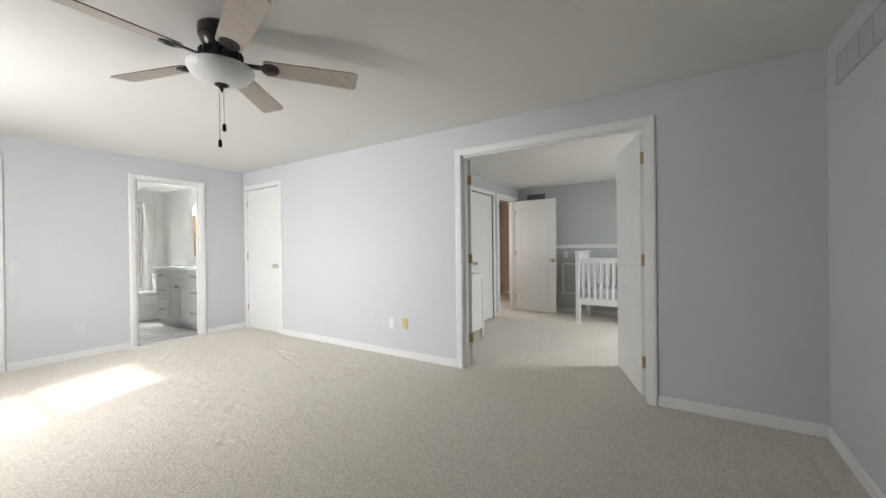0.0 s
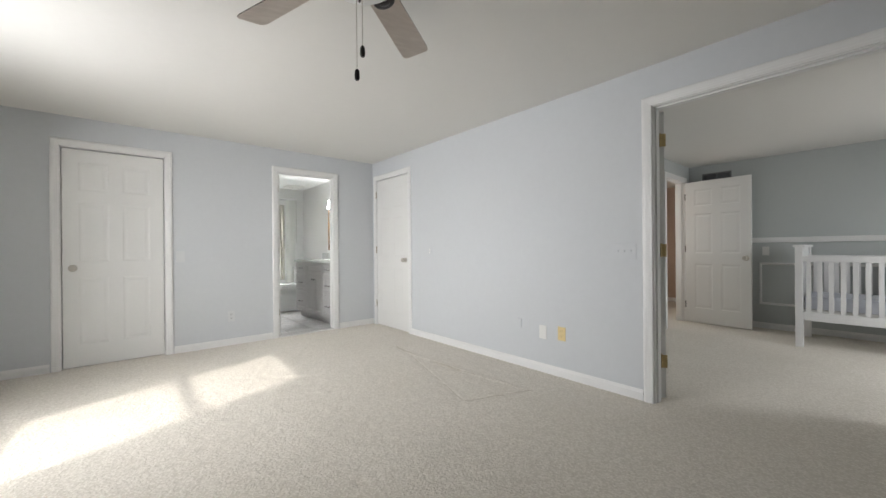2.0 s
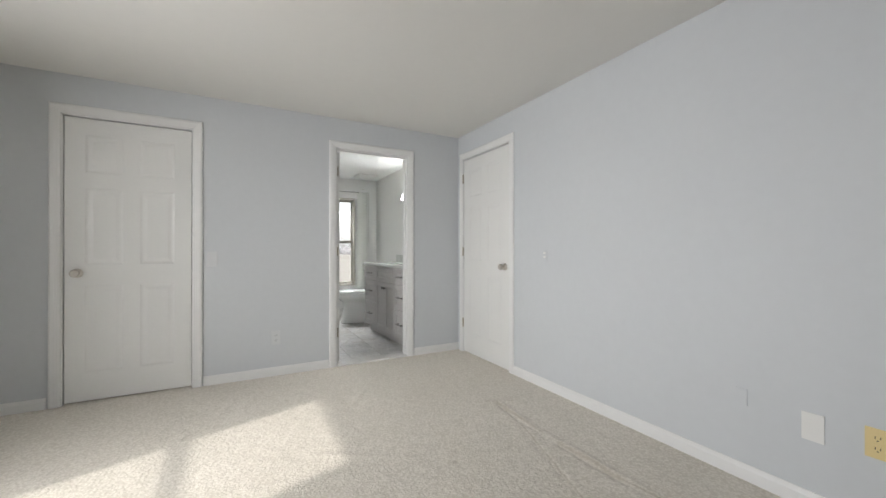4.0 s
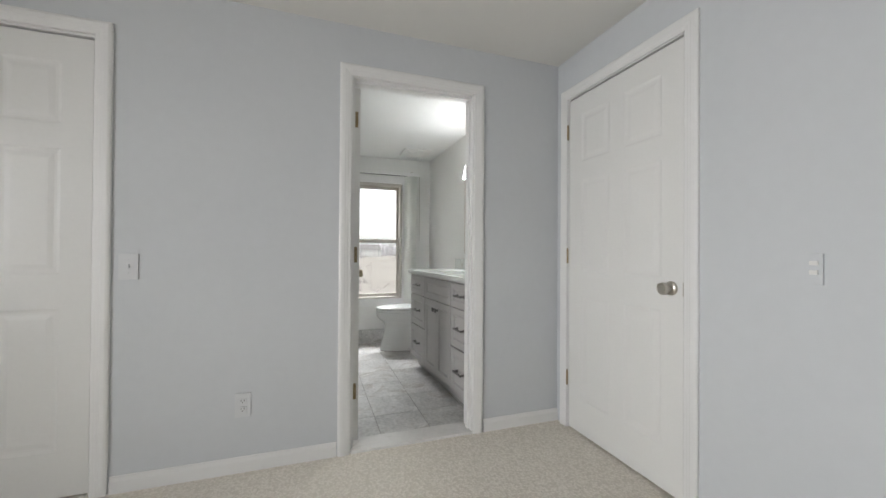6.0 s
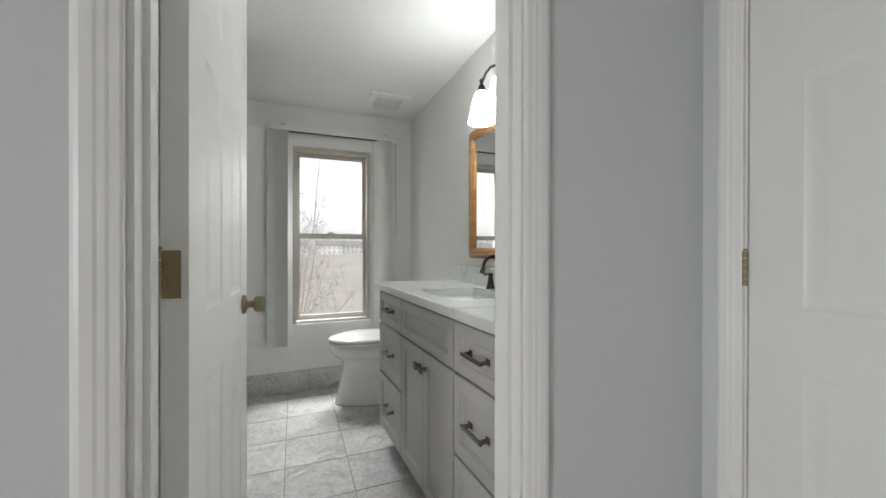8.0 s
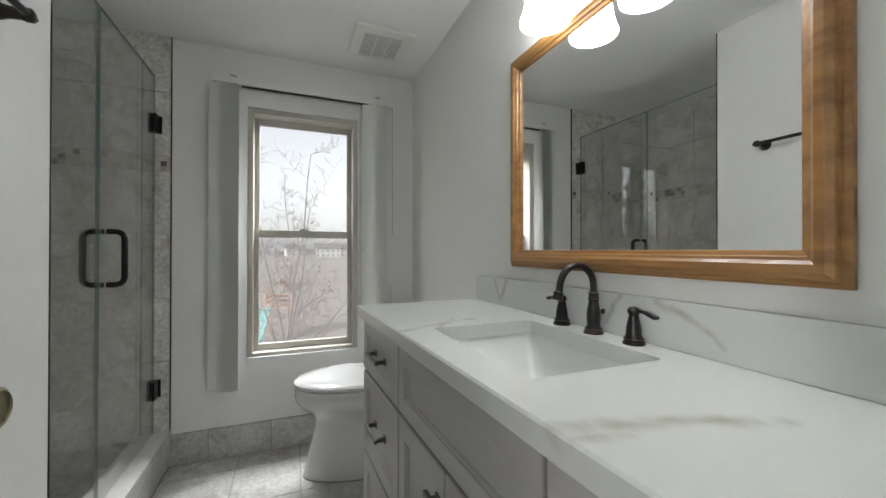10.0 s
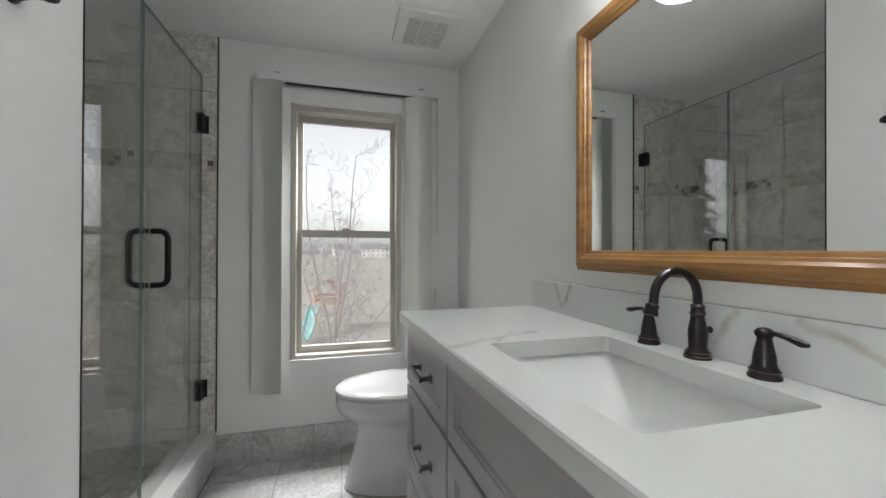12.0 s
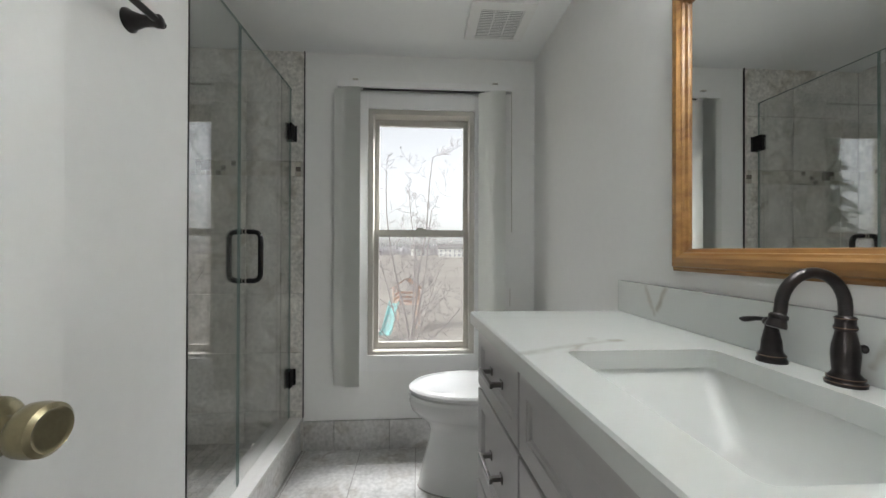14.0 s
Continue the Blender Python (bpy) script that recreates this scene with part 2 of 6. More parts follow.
def emit_mat(name, color, strength):
    m = bpy.data.materials.new(name)
    m.use_nodes = True
    b = m.node_tree.nodes["Principled BSDF"]
    b.inputs["Base Color"].default_value = (0.9, 0.9, 0.88, 1)
    b.inputs["Roughness"].default_value = 0.3
    b.inputs["Emission Color"].default_value, b.inputs["Emission Strength"].default_value = (*color, 1), strength
    return m


def wood_mat(name, dark, light, rough, axis_scale, coat=0.0):
    m = bpy.data.materials.new(name)
    m.use_nodes = True
    n, l = m.node_tree.nodes, m.node_tree.links
    b = n["Principled BSDF"]
    b.inputs["Roughness"].default_value, b.inputs["Coat Weight"].default_value = rough, coat
    geo, mp = n.new("ShaderNodeNewGeometry"), n.new("ShaderNodeMapping")
    mp.inputs["Scale"].default_value = axis_scale
    w, k = n.new("ShaderNodeTexNoise"), n.new("ShaderNodeTexNoise")
    w.inputs["Scale"].default_value, w.inputs["Detail"].default_value = 1.0, 6
    k.inputs["Scale"].default_value = 6
    l.new(geo.outputs["Position"], mp.inputs[0]); l.new(mp.outputs[0], w.inputs["Vector"]); l.new(geo.outputs["Position"], k.inputs["Vector"])
    ad = n.new("ShaderNodeMath"); ad.operation = "MULTIPLY_ADD"; ad.inputs[1].default_value = 0.35
    l.new(k.outputs["Fac"], ad.inputs[0]); l.new(w.outputs["Fac"], ad.inputs[2])
    r = n.new("ShaderNodeValToRGB")
    r.color_ramp.elements[0].color, r.color_ramp.elements[1].color = (*dark, 1), (*light, 1)
    r.color_ramp.elements[0].position, r.color_ramp.elements[1].position = 0.45, 0.9
    l.new(ad.outputs[0], r.inputs[0]); l.new(r.outputs[0], b.inputs["Base Color"])
    return m


M = {
    "bed_wall": mat("pale_blue_wall_paint", (0.617, 0.638, 0.656), 0.75, var=0.025, grain=25, big=0.8, bump=0.12, bump_scale=350, spec=0.25),
    "nur_wall": mat("grey_green_wall_paint", (0.52, 0.55, 0.545), 0.75, var=0.025, grain=25, big=0.8, bump=0.12, bump_scale=350, spec=0.25),
    "bath_wall": mat("light_grey_wall_paint", (0.79, 0.79, 0.77), 0.6, var=0.025, grain=25, big=0.8, bump=0.12, bump_scale=350, spec=0.3),
    "hall_wall": mat("tan_wall_paint", (0.66, 0.54, 0.45), 0.8, var=0.03),
    "ceiling": mat("ceiling_paint", (0.78, 0.77, 0.74), 0.85, var=0.015, grain=20, big=0.7, bump=0.15, bump_scale=260, spec=0.2),
    "bath_ceiling": mat("bath_ceiling_paint", (0.82, 0.83, 0.82), 0.8, var=0.015, grain=20, big=0.7, bump=0.15, bump_scale=260, spec=0.2),
    "trim": mat("white_trim_paint", (0.80, 0.80, 0.79), 0.4, var=0.012, grain=12, big=2, bump=0.02, bump_scale=90),
    "door": mat("white_door_paint", (0.78, 0.78, 0.76), 0.32, var=0.02, grain=60, big=2, bump=0.08, bump_scale=120),
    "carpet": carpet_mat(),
    "worn_brass": mat("worn_brass", (0.30, 0.235, 0.14), 0.4, 1.0, var=0.3, grain=120, big=40),
    "brass": mat("aged_brass", (0.50, 0.39, 0.20), 0.35, 1.0, var=0.25, grain=120, big=30),
    "antique": mat("antique_brass", (0.33, 0.29, 0.18), 0.3, 1.0, var=0.15, grain=150, big=20),
    "nickel": mat("satin_nickel", (0.55, 0.52, 0.47), 0.28, 1.0, var=0.08, grain=200),
    "gap": mat("dark_gap", (0.03, 0.03, 0.03), 0.9),
    "plate": mat("white_plastic_plate", (0.78, 0.78, 0.76), 0.4, var=0.01),
    "almond": mat("almond_plastic", (0.74, 0.60, 0.30), 0.4, var=0.02),
    "plate_soft": mat("off_white_plastic_plate", (0.655, 0.67, 0.68), 0.45, var=0.01),
    "slot": mat("dark_slot", (0.05, 0.045, 0.04), 0.7),
    "vent_metal": mat("painted_vent_metal", (0.55, 0.57, 0.58), 0.5, var=0.03),
    "vent_grey": mat("dark_grey_vent_metal", (0.20, 0.20, 0.205), 0.5, var=0.05),
    "vent_dark": mat("vent_shadow", (0.04, 0.04, 0.04), 0.9),
    "bronze": mat("oil_rubbed_bronze", (0.045, 0.04, 0.04), 0.28, 0.85, var=0.3, grain=60, big=15),
    "copper": mat("copper_edge", (0.22, 0.15, 0.11), 0.35, 1.0, var=0.2),
    "blade": wood_mat("bleached_wood_blade", (0.50, 0.435, 0.385), (0.62, 0.555, 0.50), 0.5, (40, 6, 40)),
    "blade_top": mat("dark_blade_edge", (0.05, 0.04, 0.035), 0.5),
    "bowl": mat("frosted_glass_bowl", (0.82, 0.83, 0.83), 0.35, var=0.02, grain=15, big=6),
    "black": mat("black_metal", (0.018, 0.017, 0.017), 0.35, 0.6, var=0.2),
    "cabinet": mat("taupe_grey_cabinet_paint", (0.42, 0.408, 0.402), 0.42, var=0.03, grain=50, big=4, bump=0.05, bump_scale=80),
    "pull": mat("brushed_dark_nickel", (0.20, 0.19, 0.185), 0.3, 1.0, var=0.15, grain=150),
    "quartz": quartz_mat(),
    "porcelain": mat("white_porcelain", (0.74, 0.745, 0.73), 0.08, var=0.01, grain=5, big=2, coat=0.4),
    "basin": mat("white_basin_glaze", (0.74, 0.755, 0.735), 0.28, var=0.01, grain=5, big=2),
    "tile": vein_mat("grey_stone_look_tile", (0.52, 0.515, 0.50), (0.26, 0.23, 0.195), 0.38, 3.6, 0.075, 0.7, rnd=1.0, cloud=0.34),
    "shower_tile": vein_mat("taupe_shower_tile", (0.66, 0.64, 0.595), (0.30, 0.265, 0.215), 0.35, 3.8, 0.085, 0.75, rnd=1.0, cloud=0.42),
    "grout": mat("grey_grout", (0.31, 0.30, 0.28), 0.9, var=0.1),
    "shower_grout": mat("beige_shower_grout", (0.52, 0.50, 0.46), 0.9, var=0.1),
    "marble": vein_mat("white_marble_sill", (0.72, 0.71, 0.69), (0.5, 0.48, 0.46), 0.25, 3, 0.03, 0.4, rnd=0.0, cloud=0.06),
    "vinyl": mat("beige_vinyl_frame", (0.46, 0.44, 0.395), 0.4, var=0.02),
    "vane": mat("ivory_blind_vane", (0.76, 0.77, 0.73), 0.6, var=0.02, grain=200, bump=0.05, bump_scale=600),
    "glass": glass_mat("window_glass", (0.95, 0.955, 0.955), 1.45),
    "shower_glass": glass_mat("shower_glass", (0.965, 0.975, 0.97), 2.2),
    "glass_edge": mat("green_glass_edge", (0.20, 0.27, 0.25), 0.15, var=0.05),
    "shade": emit_mat("lit_opal_shade", (0.975, 1.0, 1.02), 2.4),
    "honey": wood_mat("honey_stained_wood", (0.18, 0.080, 0.022), (0.38, 0.195, 0.058), 0.42, (5, 45, 45), 0.1),
    "crib": mat("white_crib_paint", (0.80, 0.80, 0.80), 0.4, var=0.015),
    "mattress": mat("white_blue_mattress", (0.70, 0.73, 0.80), 0.85, var=0.08, grain=30, big=9),
    # Grey-brown bark, painted paler than it is to include haze.
    "bark": mat("haze_paled_bark", (0.42, 0.39, 0.385), 0.9, var=0.25, grain=30, big=6),
    "needle": mat("spruce_needles", (0.030, 0.050, 0.028), 0.9, var=0.4, grain=6, big=1),
    "field": mat("dry_winter_grass", (0.40, 0.375, 0.34), 1.0, var=0.2, grain=0.8, big=0.06, spec=0.05),
    # Woods paler and bluer than bark: distance haze put into the colour.
    "woods": mat("haze_paled_woods", (0.46, 0.45, 0.465), 1.0, var=0.2, grain=0.5, big=0.05),
    "siding": mat("pale_siding", (0.6, 0.6, 0.58), 0.7, var=0.03),
    "shingle": mat("grey_shingle", (0.25, 0.24, 0.235), 0.9, var=0.15),
    # Playset wood and slide colours are lightened to hold the outdoor haze.
    "cedar": mat("haze_faded_cedar", (0.70, 0.54, 0.45), 0.8, var=0.2),
    "slide": mat("haze_faded_turquoise", (0.36, 0.66, 0.65), 0.4, var=0.05),
    "pane_dark": mat("dark_far_pane", (0.30, 0.31, 0.33), 0.2),
}
mirror = bpy.data.materials.new("mirror_silver")
mirror.use_nodes = True
mb = mirror.node_tree.nodes["Principled BSDF"]
mb.inputs["Base Color"].default_value, mb.inputs["Metallic"].default_value, mb.inputs["Roughness"].default_value = (0.91, 0.92, 0.915, 1), 1.0, 0.01
M["mirror"] = mirror

# mosaic: colour by island
mo = mat("mixed_stone_mosaic", (0.3, 0.28, 0.25), 0.35)
nt = mo.node_tree
g_ = nt.nodes.new("ShaderNodeNewGeometry")
r_ = nt.nodes.new("ShaderNodeValToRGB")
r_.color_ramp.interpolation = "CONSTANT"
for i_, (p_, c_) in enumerate([(0.0, (0.15, 0.125, 0.10, 1)), (0.14, (0.56, 0.525, 0.45, 1)), (0.5, (0.45, 0.41, 0.34, 1)), (0.75, (0.66, 0.63, 0.56, 1))]):
    e_ = r_.color_ramp.elements[i_] if i_ < 2 else r_.color_ramp.elements.new(p_)
    e_.position, e_.color = p_, c_
nt.links.new(g_.outputs["Random Per Island"], r_.inputs[0])
nt.links.new(r_.outputs[0], nt.nodes["Principled BSDF"].inputs["Base Color"])
M["mosaic"] = mo


# ---- mesh helpers ----
def mesh_of(name, bm, material, smooth=False):
    me = bpy.data.meshes.new(name)
    bm.normal_update()
    bm.to_mesh(me)
    bm.free()
    me.materials.append(M[material])
    if smooth:
        me.polygons.foreach_set("use_smooth", [True] * len(me.polygons))
        me.set_sharp_from_angle(angle=radians(40))
    return me


def part(name, bm, material, parent, label="", smooth=False):
    ob = new(name, mesh_of(name, bm, material, smooth))
    ob.parent = parent
    if label:
        ob["label"] = label
    return ob


def thing(name, bm, material, label, category, group="", kind="", smooth=False):
    return tagged(new(name, mesh_of(name, bm, material, smooth)), label, category, group, kind)


def root(name, m, label, category, group="", kind=""):
    ob = new(name)
    ob.empty_display_size = 0.1
    ob.matrix_world = m
    return tagged(ob, label, category, group, kind)


def box(bm, x0, x1, y0, y1, z0, z1, bevel=0.0):
    m = Matrix.LocRotScale(((x0 + x1) / 2, (y0 + y1) / 2, (z0 + z1) / 2), None, (abs(x1 - x0), abs(y1 - y0), abs(z1 - z0)))
    vs = bmesh.ops.create_cube(bm, size=1, matrix=m)["verts"]
    if bevel:
        es = list({e for v in vs for e in v.link_edges})
        bmesh.ops.bevel(bm, geom=es, offset=bevel, segments=2, affect="EDGES", profile=0.7)
    return bm


def B(*a, bevel=0.0):
    return box(bmesh.new(), *a, bevel=bevel)


def lathe(bm, prof, seg=24, m=Matrix()):
    """A turned shape: (radius, height) pairs round the local z axis."""
    rings = []
    for r, z in prof:
        rings.append([bm.verts.new(m @ Vector((max(r, 1e-4) * math.cos(2 * math.pi * k / seg), max(r, 1e-4) * math.sin(2 * math.pi * k / seg), z))) for k in range(seg)])
    for a, b in zip(rings, rings[1:]):
        for k in range(seg):
            bm.faces.new((a[k], a[(k + 1) % seg], b[(k + 1) % seg], b[k]))
    bm.faces.new(list(reversed(rings[0])))
    bm.faces.new(rings[-1])
    bmesh.ops.recalc_face_normals(bm, faces=bm.faces[:])
    return bm


def tube(bm, pts, radii, seg=10):
    """A round bar along points, with a radius at each."""
    rings, pts = [], [Vector(p) for p in pts]
    if not hasattr(radii, "__len__"):
        radii = [radii] * len(pts)
    up = None
    for i, p in enumerate(pts):
        d = (pts[min(i + 1, len(pts) - 1)] - pts[max(i - 1, 0)]).normalized()
        if up is None:
            up = d.orthogonal().normalized()
        up = (up - d * up.dot(d)).normalized()
        side = d.cross(up)
        rings.append([bm.verts.new(p + (up * math.cos(2 * math.pi * k / seg) + side * math.sin(2 * math.pi * k / seg)) * radii[i]) for k in range(seg)])
    for a, b in zip(rings, rings[1:]):
        for k in range(seg):
            bm.faces.new((a[k], a[(k + 1) % seg], b[(k + 1) % seg], b[k]))
    bm.faces.new(list(reversed(rings[0])))
    bm.faces.new(rings[-1])
    return bm


def wall_bm(axis, a0, a1, t0, t1, z1, holes=(), z0=0.0):
    """A wall along axis from a0 to a1, t0 to t1 thick, with openings (from, to, sill, head)."""
    bm = bmesh.new()

    def put(p, q, lo, hi):
        if q - p > 1e-4 and hi - lo > 1e-4:
            box(bm, *((p, q, t0, t1) if axis == "x" else (t0, t1, p, q)), lo, hi)
    at = a0
    for p, q, lo, hi in sorted(holes):
        put(at, p, z0, z1)
        put(p, q, z0, lo)
        put(p, q, hi, z1)
        at = q
    put(at, a1, z0, z1)
    bmesh.ops.remove_doubles(bm, verts=bm.verts[:], dist=1e-5)
    return bm


def structure(name, bm, material, label, category, smooth=False):
    return thing(name, bm, material, label, category, kind="structure", smooth=smooth)


# ---- rooms ----
BW, BN, BE, BS, BC = -5.71, 3.18, 0.605, -0.95, 2.32
structure("wall_west", wall_bm("y", BS - 0.06, BN + 0.0575, BW - 0.0575, BW, BC, [(-0.035, 0.745, 0, 2.047), (1.835, 2.595, 0, 2.06)]), "bed_wall",
          "pale blue painted bedroom wall with closet and bathroom doors", "wall")
structure("wall_north", wall_bm("x", BW, BE + 0.06, BN, BN + 0.0575, BC, [(-5.612, -4.808, 0, 2.065), (-1.93, -0.332, 0, 2.06)]), "bed_wall",
          "pale blue painted bedroom wall with double door opening", "wall")
structure("wall_east", wall_bm("y", BS - 0.06, BN, BE, BE + 0.12, BC), "bed_wall", "pale blue painted bedroom wall with return air vent", "wall")
structure("wall_south", wall_bm("x", BW, BE, BS - 0.12, BS, BC, [(-4.145, -3.145, 0.64, 2.06)]), "bed_wall", "pale blue painted bedroom wall with a window", "wall")
structure("ceiling", B(BW - 0.0575, BE + 0.12, BS - 0.12, BN + 0.0575, BC, BC + 0.12), "ceiling", "smooth off-white painted bedroom ceiling", "ceiling")

# nursery shell
NW, NE, NS, NN, NC = -2.75, 1.0, 3.295, 6.80, 2.24
structure("wall_nursery_south", wall_bm("x", NW - 0.12, NE + 0.12, BN + 0.0575, NS, BC + 0.12, [(-1.93, -0.332, 0, 2.06)]), "nur_wall", "grey painted nursery wall around the double doors", "wall")
structure("wall_nursery_west", wall_bm("y", NS, NN, NW - 0.12, NW, BC + 0.12, [(4.90, 5.665, 0, 2.02), (5.865, 6.615, 0, 2.02)]), "nur_wall", "grey painted nursery wall with closet and hall doors", "wall")
structure("wall_nursery_north", wall_bm("x", NW - 0.12, NE + 0.12, NN, NN + 0.12, BC + 0.12), "nur_wall", "grey painted nursery wall with chair rail and panel moulding", "wall")
structure("wall_nursery_east", wall_bm("y", NS, NN, NE, NE + 0.12, BC + 0.12, [(4.45, 5.55, 0.65, 2.05)]), "nur_wall", "grey painted nursery wall with a window", "wall")
structure("ceiling_nursery", B(NW, NE, NS, NN, NC, NC + 0.1), "ceiling", "white painted nursery ceiling", "ceiling")
# hall and closet behind the nursery's west wall
# The opening is added, out of view, to let the hall lamp in.
structure("wall_hall", wall_bm("y", 5.70, 8.66, -4.05, -3.95, BC + 0.12, [(5.85, 6.65, 0.8, 2.05)]), "hall_wall", "tan painted hallway wall with an added opening for the fill lamp", "wall")
structure("wall_hall_south", wall_bm("x", -3.95, NW - 0.12, 5.70, 5.76, BC + 0.12), "hall_wall", "tan painted hallway side wall", "wall")
structure("wall_hall_north", wall_bm("x", -4.05, NW, 8.66, 8.76, BC + 0.12), "hall_wall", "tan painted hallway end wall", "wall")
structure("wall_hall_east", wall_bm("y", NN + 0.12, 8.66, NW - 0.12, NW, BC + 0.12), "hall_wall", "tan painted hallway wall beyond the nursery", "wall")
structure("ceiling_hall", B(-3.95, NW - 0.12, 5.76, 8.66, NC, NC + 0.1), "ceiling", "white painted hallway ceiling", "ceiling")
structure("floor_hall", B(-3.95, NW - 0.01, 5.76, 8.66, -0.055, -0.003), "carpet", "beige cut-pile hallway carpet", "carpet")
structure("wall_closet_back", wall_bm("y", 4.80, 5.70, NW - 0.20, NW - 0.15, BC), "hall_wall", "plain closet back wall", "wall")

# bathroom shell
TW, TE, TN, TS, TC = -8.12, -5.825, 3.04, 1.755, 2.22
structure("wall_bath_east", wall_bm("y", 0.80, TN + 0.14, TE, BW - 0.0575, BC, [(1.835, 2.595, 0, 2.06)]), "bath_wall", "light grey painted bathroom wall around the door", "wall")
structure("wall_closet_east", wall_bm("y", BS, 0.80, TE, BW - 0.0575, BC), "bath_wall", "plain wall behind the closet door", "wall")
structure("wall_bath_north", wall_bm("x", TW - 0.18, TE, TN, TN + 0.14, BC), "bath_wall", "light grey painted bathroom wall behind the vanity", "wall")
structure("wall_bath_west", wall_bm("y", 0.80, TN, TW - 0.18, TW, BC, [(2.085, 2.69, 0.525, 1.915)]), "bath_wall", "light grey painted bathroom wall with a window", "wall")
structure("wall_bath_south", wall_bm("x", -7.03, TE, 1.64, TS, TC), "bath_wall", "light grey painted bathroom wall with a towel bar", "wall")
structure("wall_shower_end", wall_bm("y", 0.80, 1.64, -7.03, -6.93, TC), "bath_wall", "plain wall at the end of the shower", "wall")
structure("wall_shower_back", wall_bm("x", TW, -7.03, 0.88, 0.985, TC), "grout", "grouted backing wall of the shower", "wall")
structure("ceiling_bath", B(TW, TE, 0.80, TN, TC, TC + 0.1), "bath_ceiling", "white painted bathroom ceiling", "ceiling")
structure("wall_closet_north", wall_bm("x", BW - 0.0575, NW - 0.12, BN + 0.0575, NS, BC), "bed_wall", "plain wall behind the closed corner door", "wall")


# carpet: one sheet with ridges and dents where it has buckled
def carpet():
    def seg(p, a, b):
        ax, ay, bx, by = *a, *b
        dx, dy = bx - ax, by - ay
        t = max(0, min(1, ((p[0] - ax) * dx + (p[1] - ay) * dy) / (dx * dx + dy * dy)))
        return math.hypot(p[0] - ax - t * dx, p[1] - ay - t * dy), t
    ridges = [((-4.34, 2.70), (-3.90, 2.66), 0.008), ((-3.90, 2.66), (-3.09, 2.70), 0.008), ((-3.09, 2.70), (-2.66, 2.73), 0.008), ((-4.05, 2.66), (-2.82, 2.25), 0.0025),
              ((-2.82, 2.25), (-2.62, 2.76), 0.003), ((-4.38, 2.62), (-4.30, 2.79), 0.008), ((0.05, 2.24), (0.03, 2.87), -0.007), ((0.15, 2.37), (0.17, 2.87), -0.005), ((0.48, 2.48), (0.45, 2.91), -0.006), ((0.0, 2.90), (0.48, 2.93), 0.005), ((0.0, 3.07), (0.47, 2.96), -0.004),
              ((-4.34, 2.675), (-3.95, 2.635), -0.014), ((-3.72, 2.64), (-3.30, 2.655), -0.012), ((-4.0, 2.61), (-2.82, 2.225), -0.004), ((-2.80, 2.25), (-2.60, 2.80), -0.006),
              ((-5.05, 1.95), (-4.85, 1.80), 0.006), ((-3.95, 1.9), (-4.25, 1.4), 0.004)]
    spots = [((-2.46, 1.24), 0.03, -0.012), ((-3.83, 2.05), 0.02, -0.008)]
    x0, x1, y0, y1, st = BW - 0.05, BE, BS, BN + 0.115, 0.0135
    nx, ny = int((x1 - x0) / st) + 1, int((y1 - y0) / st) + 1
    verts, faces = [], []
    for j in range(ny + 1):
        for i in range(nx + 1):
            x, y = x0 + (x1 - x0) * i / nx, y0 + (y1 - y0) * j / ny
            z = 0.004 * noise.noise((x * 1.3, y * 1.3, 0)) + 0.0028 * noise.noise((x * 14, y * 14, 3))
            for a, b, h in ridges:
                if min(a[0], b[0]) - 0.15 < x < max(a[0], b[0]) + 0.15 and min(a[1], b[1]) - 0.15 < y < max(a[1], b[1]) + 0.15:
                    d, t = seg((x, y), a, b)
                    d += 0.008 * noise.noise((x * 9, y * 9, 7))
                    z += h * math.exp(-(d / 0.016) ** 2) * (0.6 + 0.4 * math.sin(math.pi * t))
            for c, r, h in spots:
                z += h * math.exp(-(((x - c[0]) ** 2 + (y - c[1]) ** 2) / r ** 2))
            edge = min(x - BW, BE - x, y - BS, BN - y)
            verts.append((x, y, z * max(0, min(1, edge / 0.05))))
    for j in range(ny):
        for i in range(nx):
            k = j * (nx + 1) + i
            faces.append((k, k + 1, k + nx + 2, k + nx + 1))
    me = bpy.data.meshes.new("floor")
    me.from_pydata(verts, [], faces)
    me.materials.append(M["carpet"])
    me.polygons.foreach_set("use_smooth", [True] * len(me.polygons))
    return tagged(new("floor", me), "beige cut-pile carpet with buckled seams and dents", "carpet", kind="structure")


carpet()
structure("floor_slab", B(-9.0, 1.3, -1.1, 7.0, -0.25, -0.06), "grout", "subfloor under the rooms", "floor")
structure("floor_nursery", B(NW - 0.11, NE, NS, NN, -0.05, 0.0), "carpet", "beige cut-pile nursery carpet", "carpet")


# baseboards with an eased top
def baseboard(bm, axis, a0, a1, face, out, h=0.075, t=0.013):
    """Along axis from a0 to a1, on the wall face, standing out by t in the direction out."""
    prof = [(0, 0), (t, 0), (t, h * 0.72), (t * 0.65, h * 0.86), (t * 0.45, h), (0, h)]
    rows = []
    for a in (a0, a1):
        rows.append([bm.verts.new((a, face + out * u, z) if axis == "x" else (face + out * u, a, z)) for u, z in prof])
    n = len(prof)
    for k in range(n):
        bm.faces.new((rows[0][k], rows[0][(k + 1) % n], rows[1][(k + 1) % n], rows[1][k]))
    bm.faces.new(rows[0]); bm.faces.new(list(reversed(rows[1])))


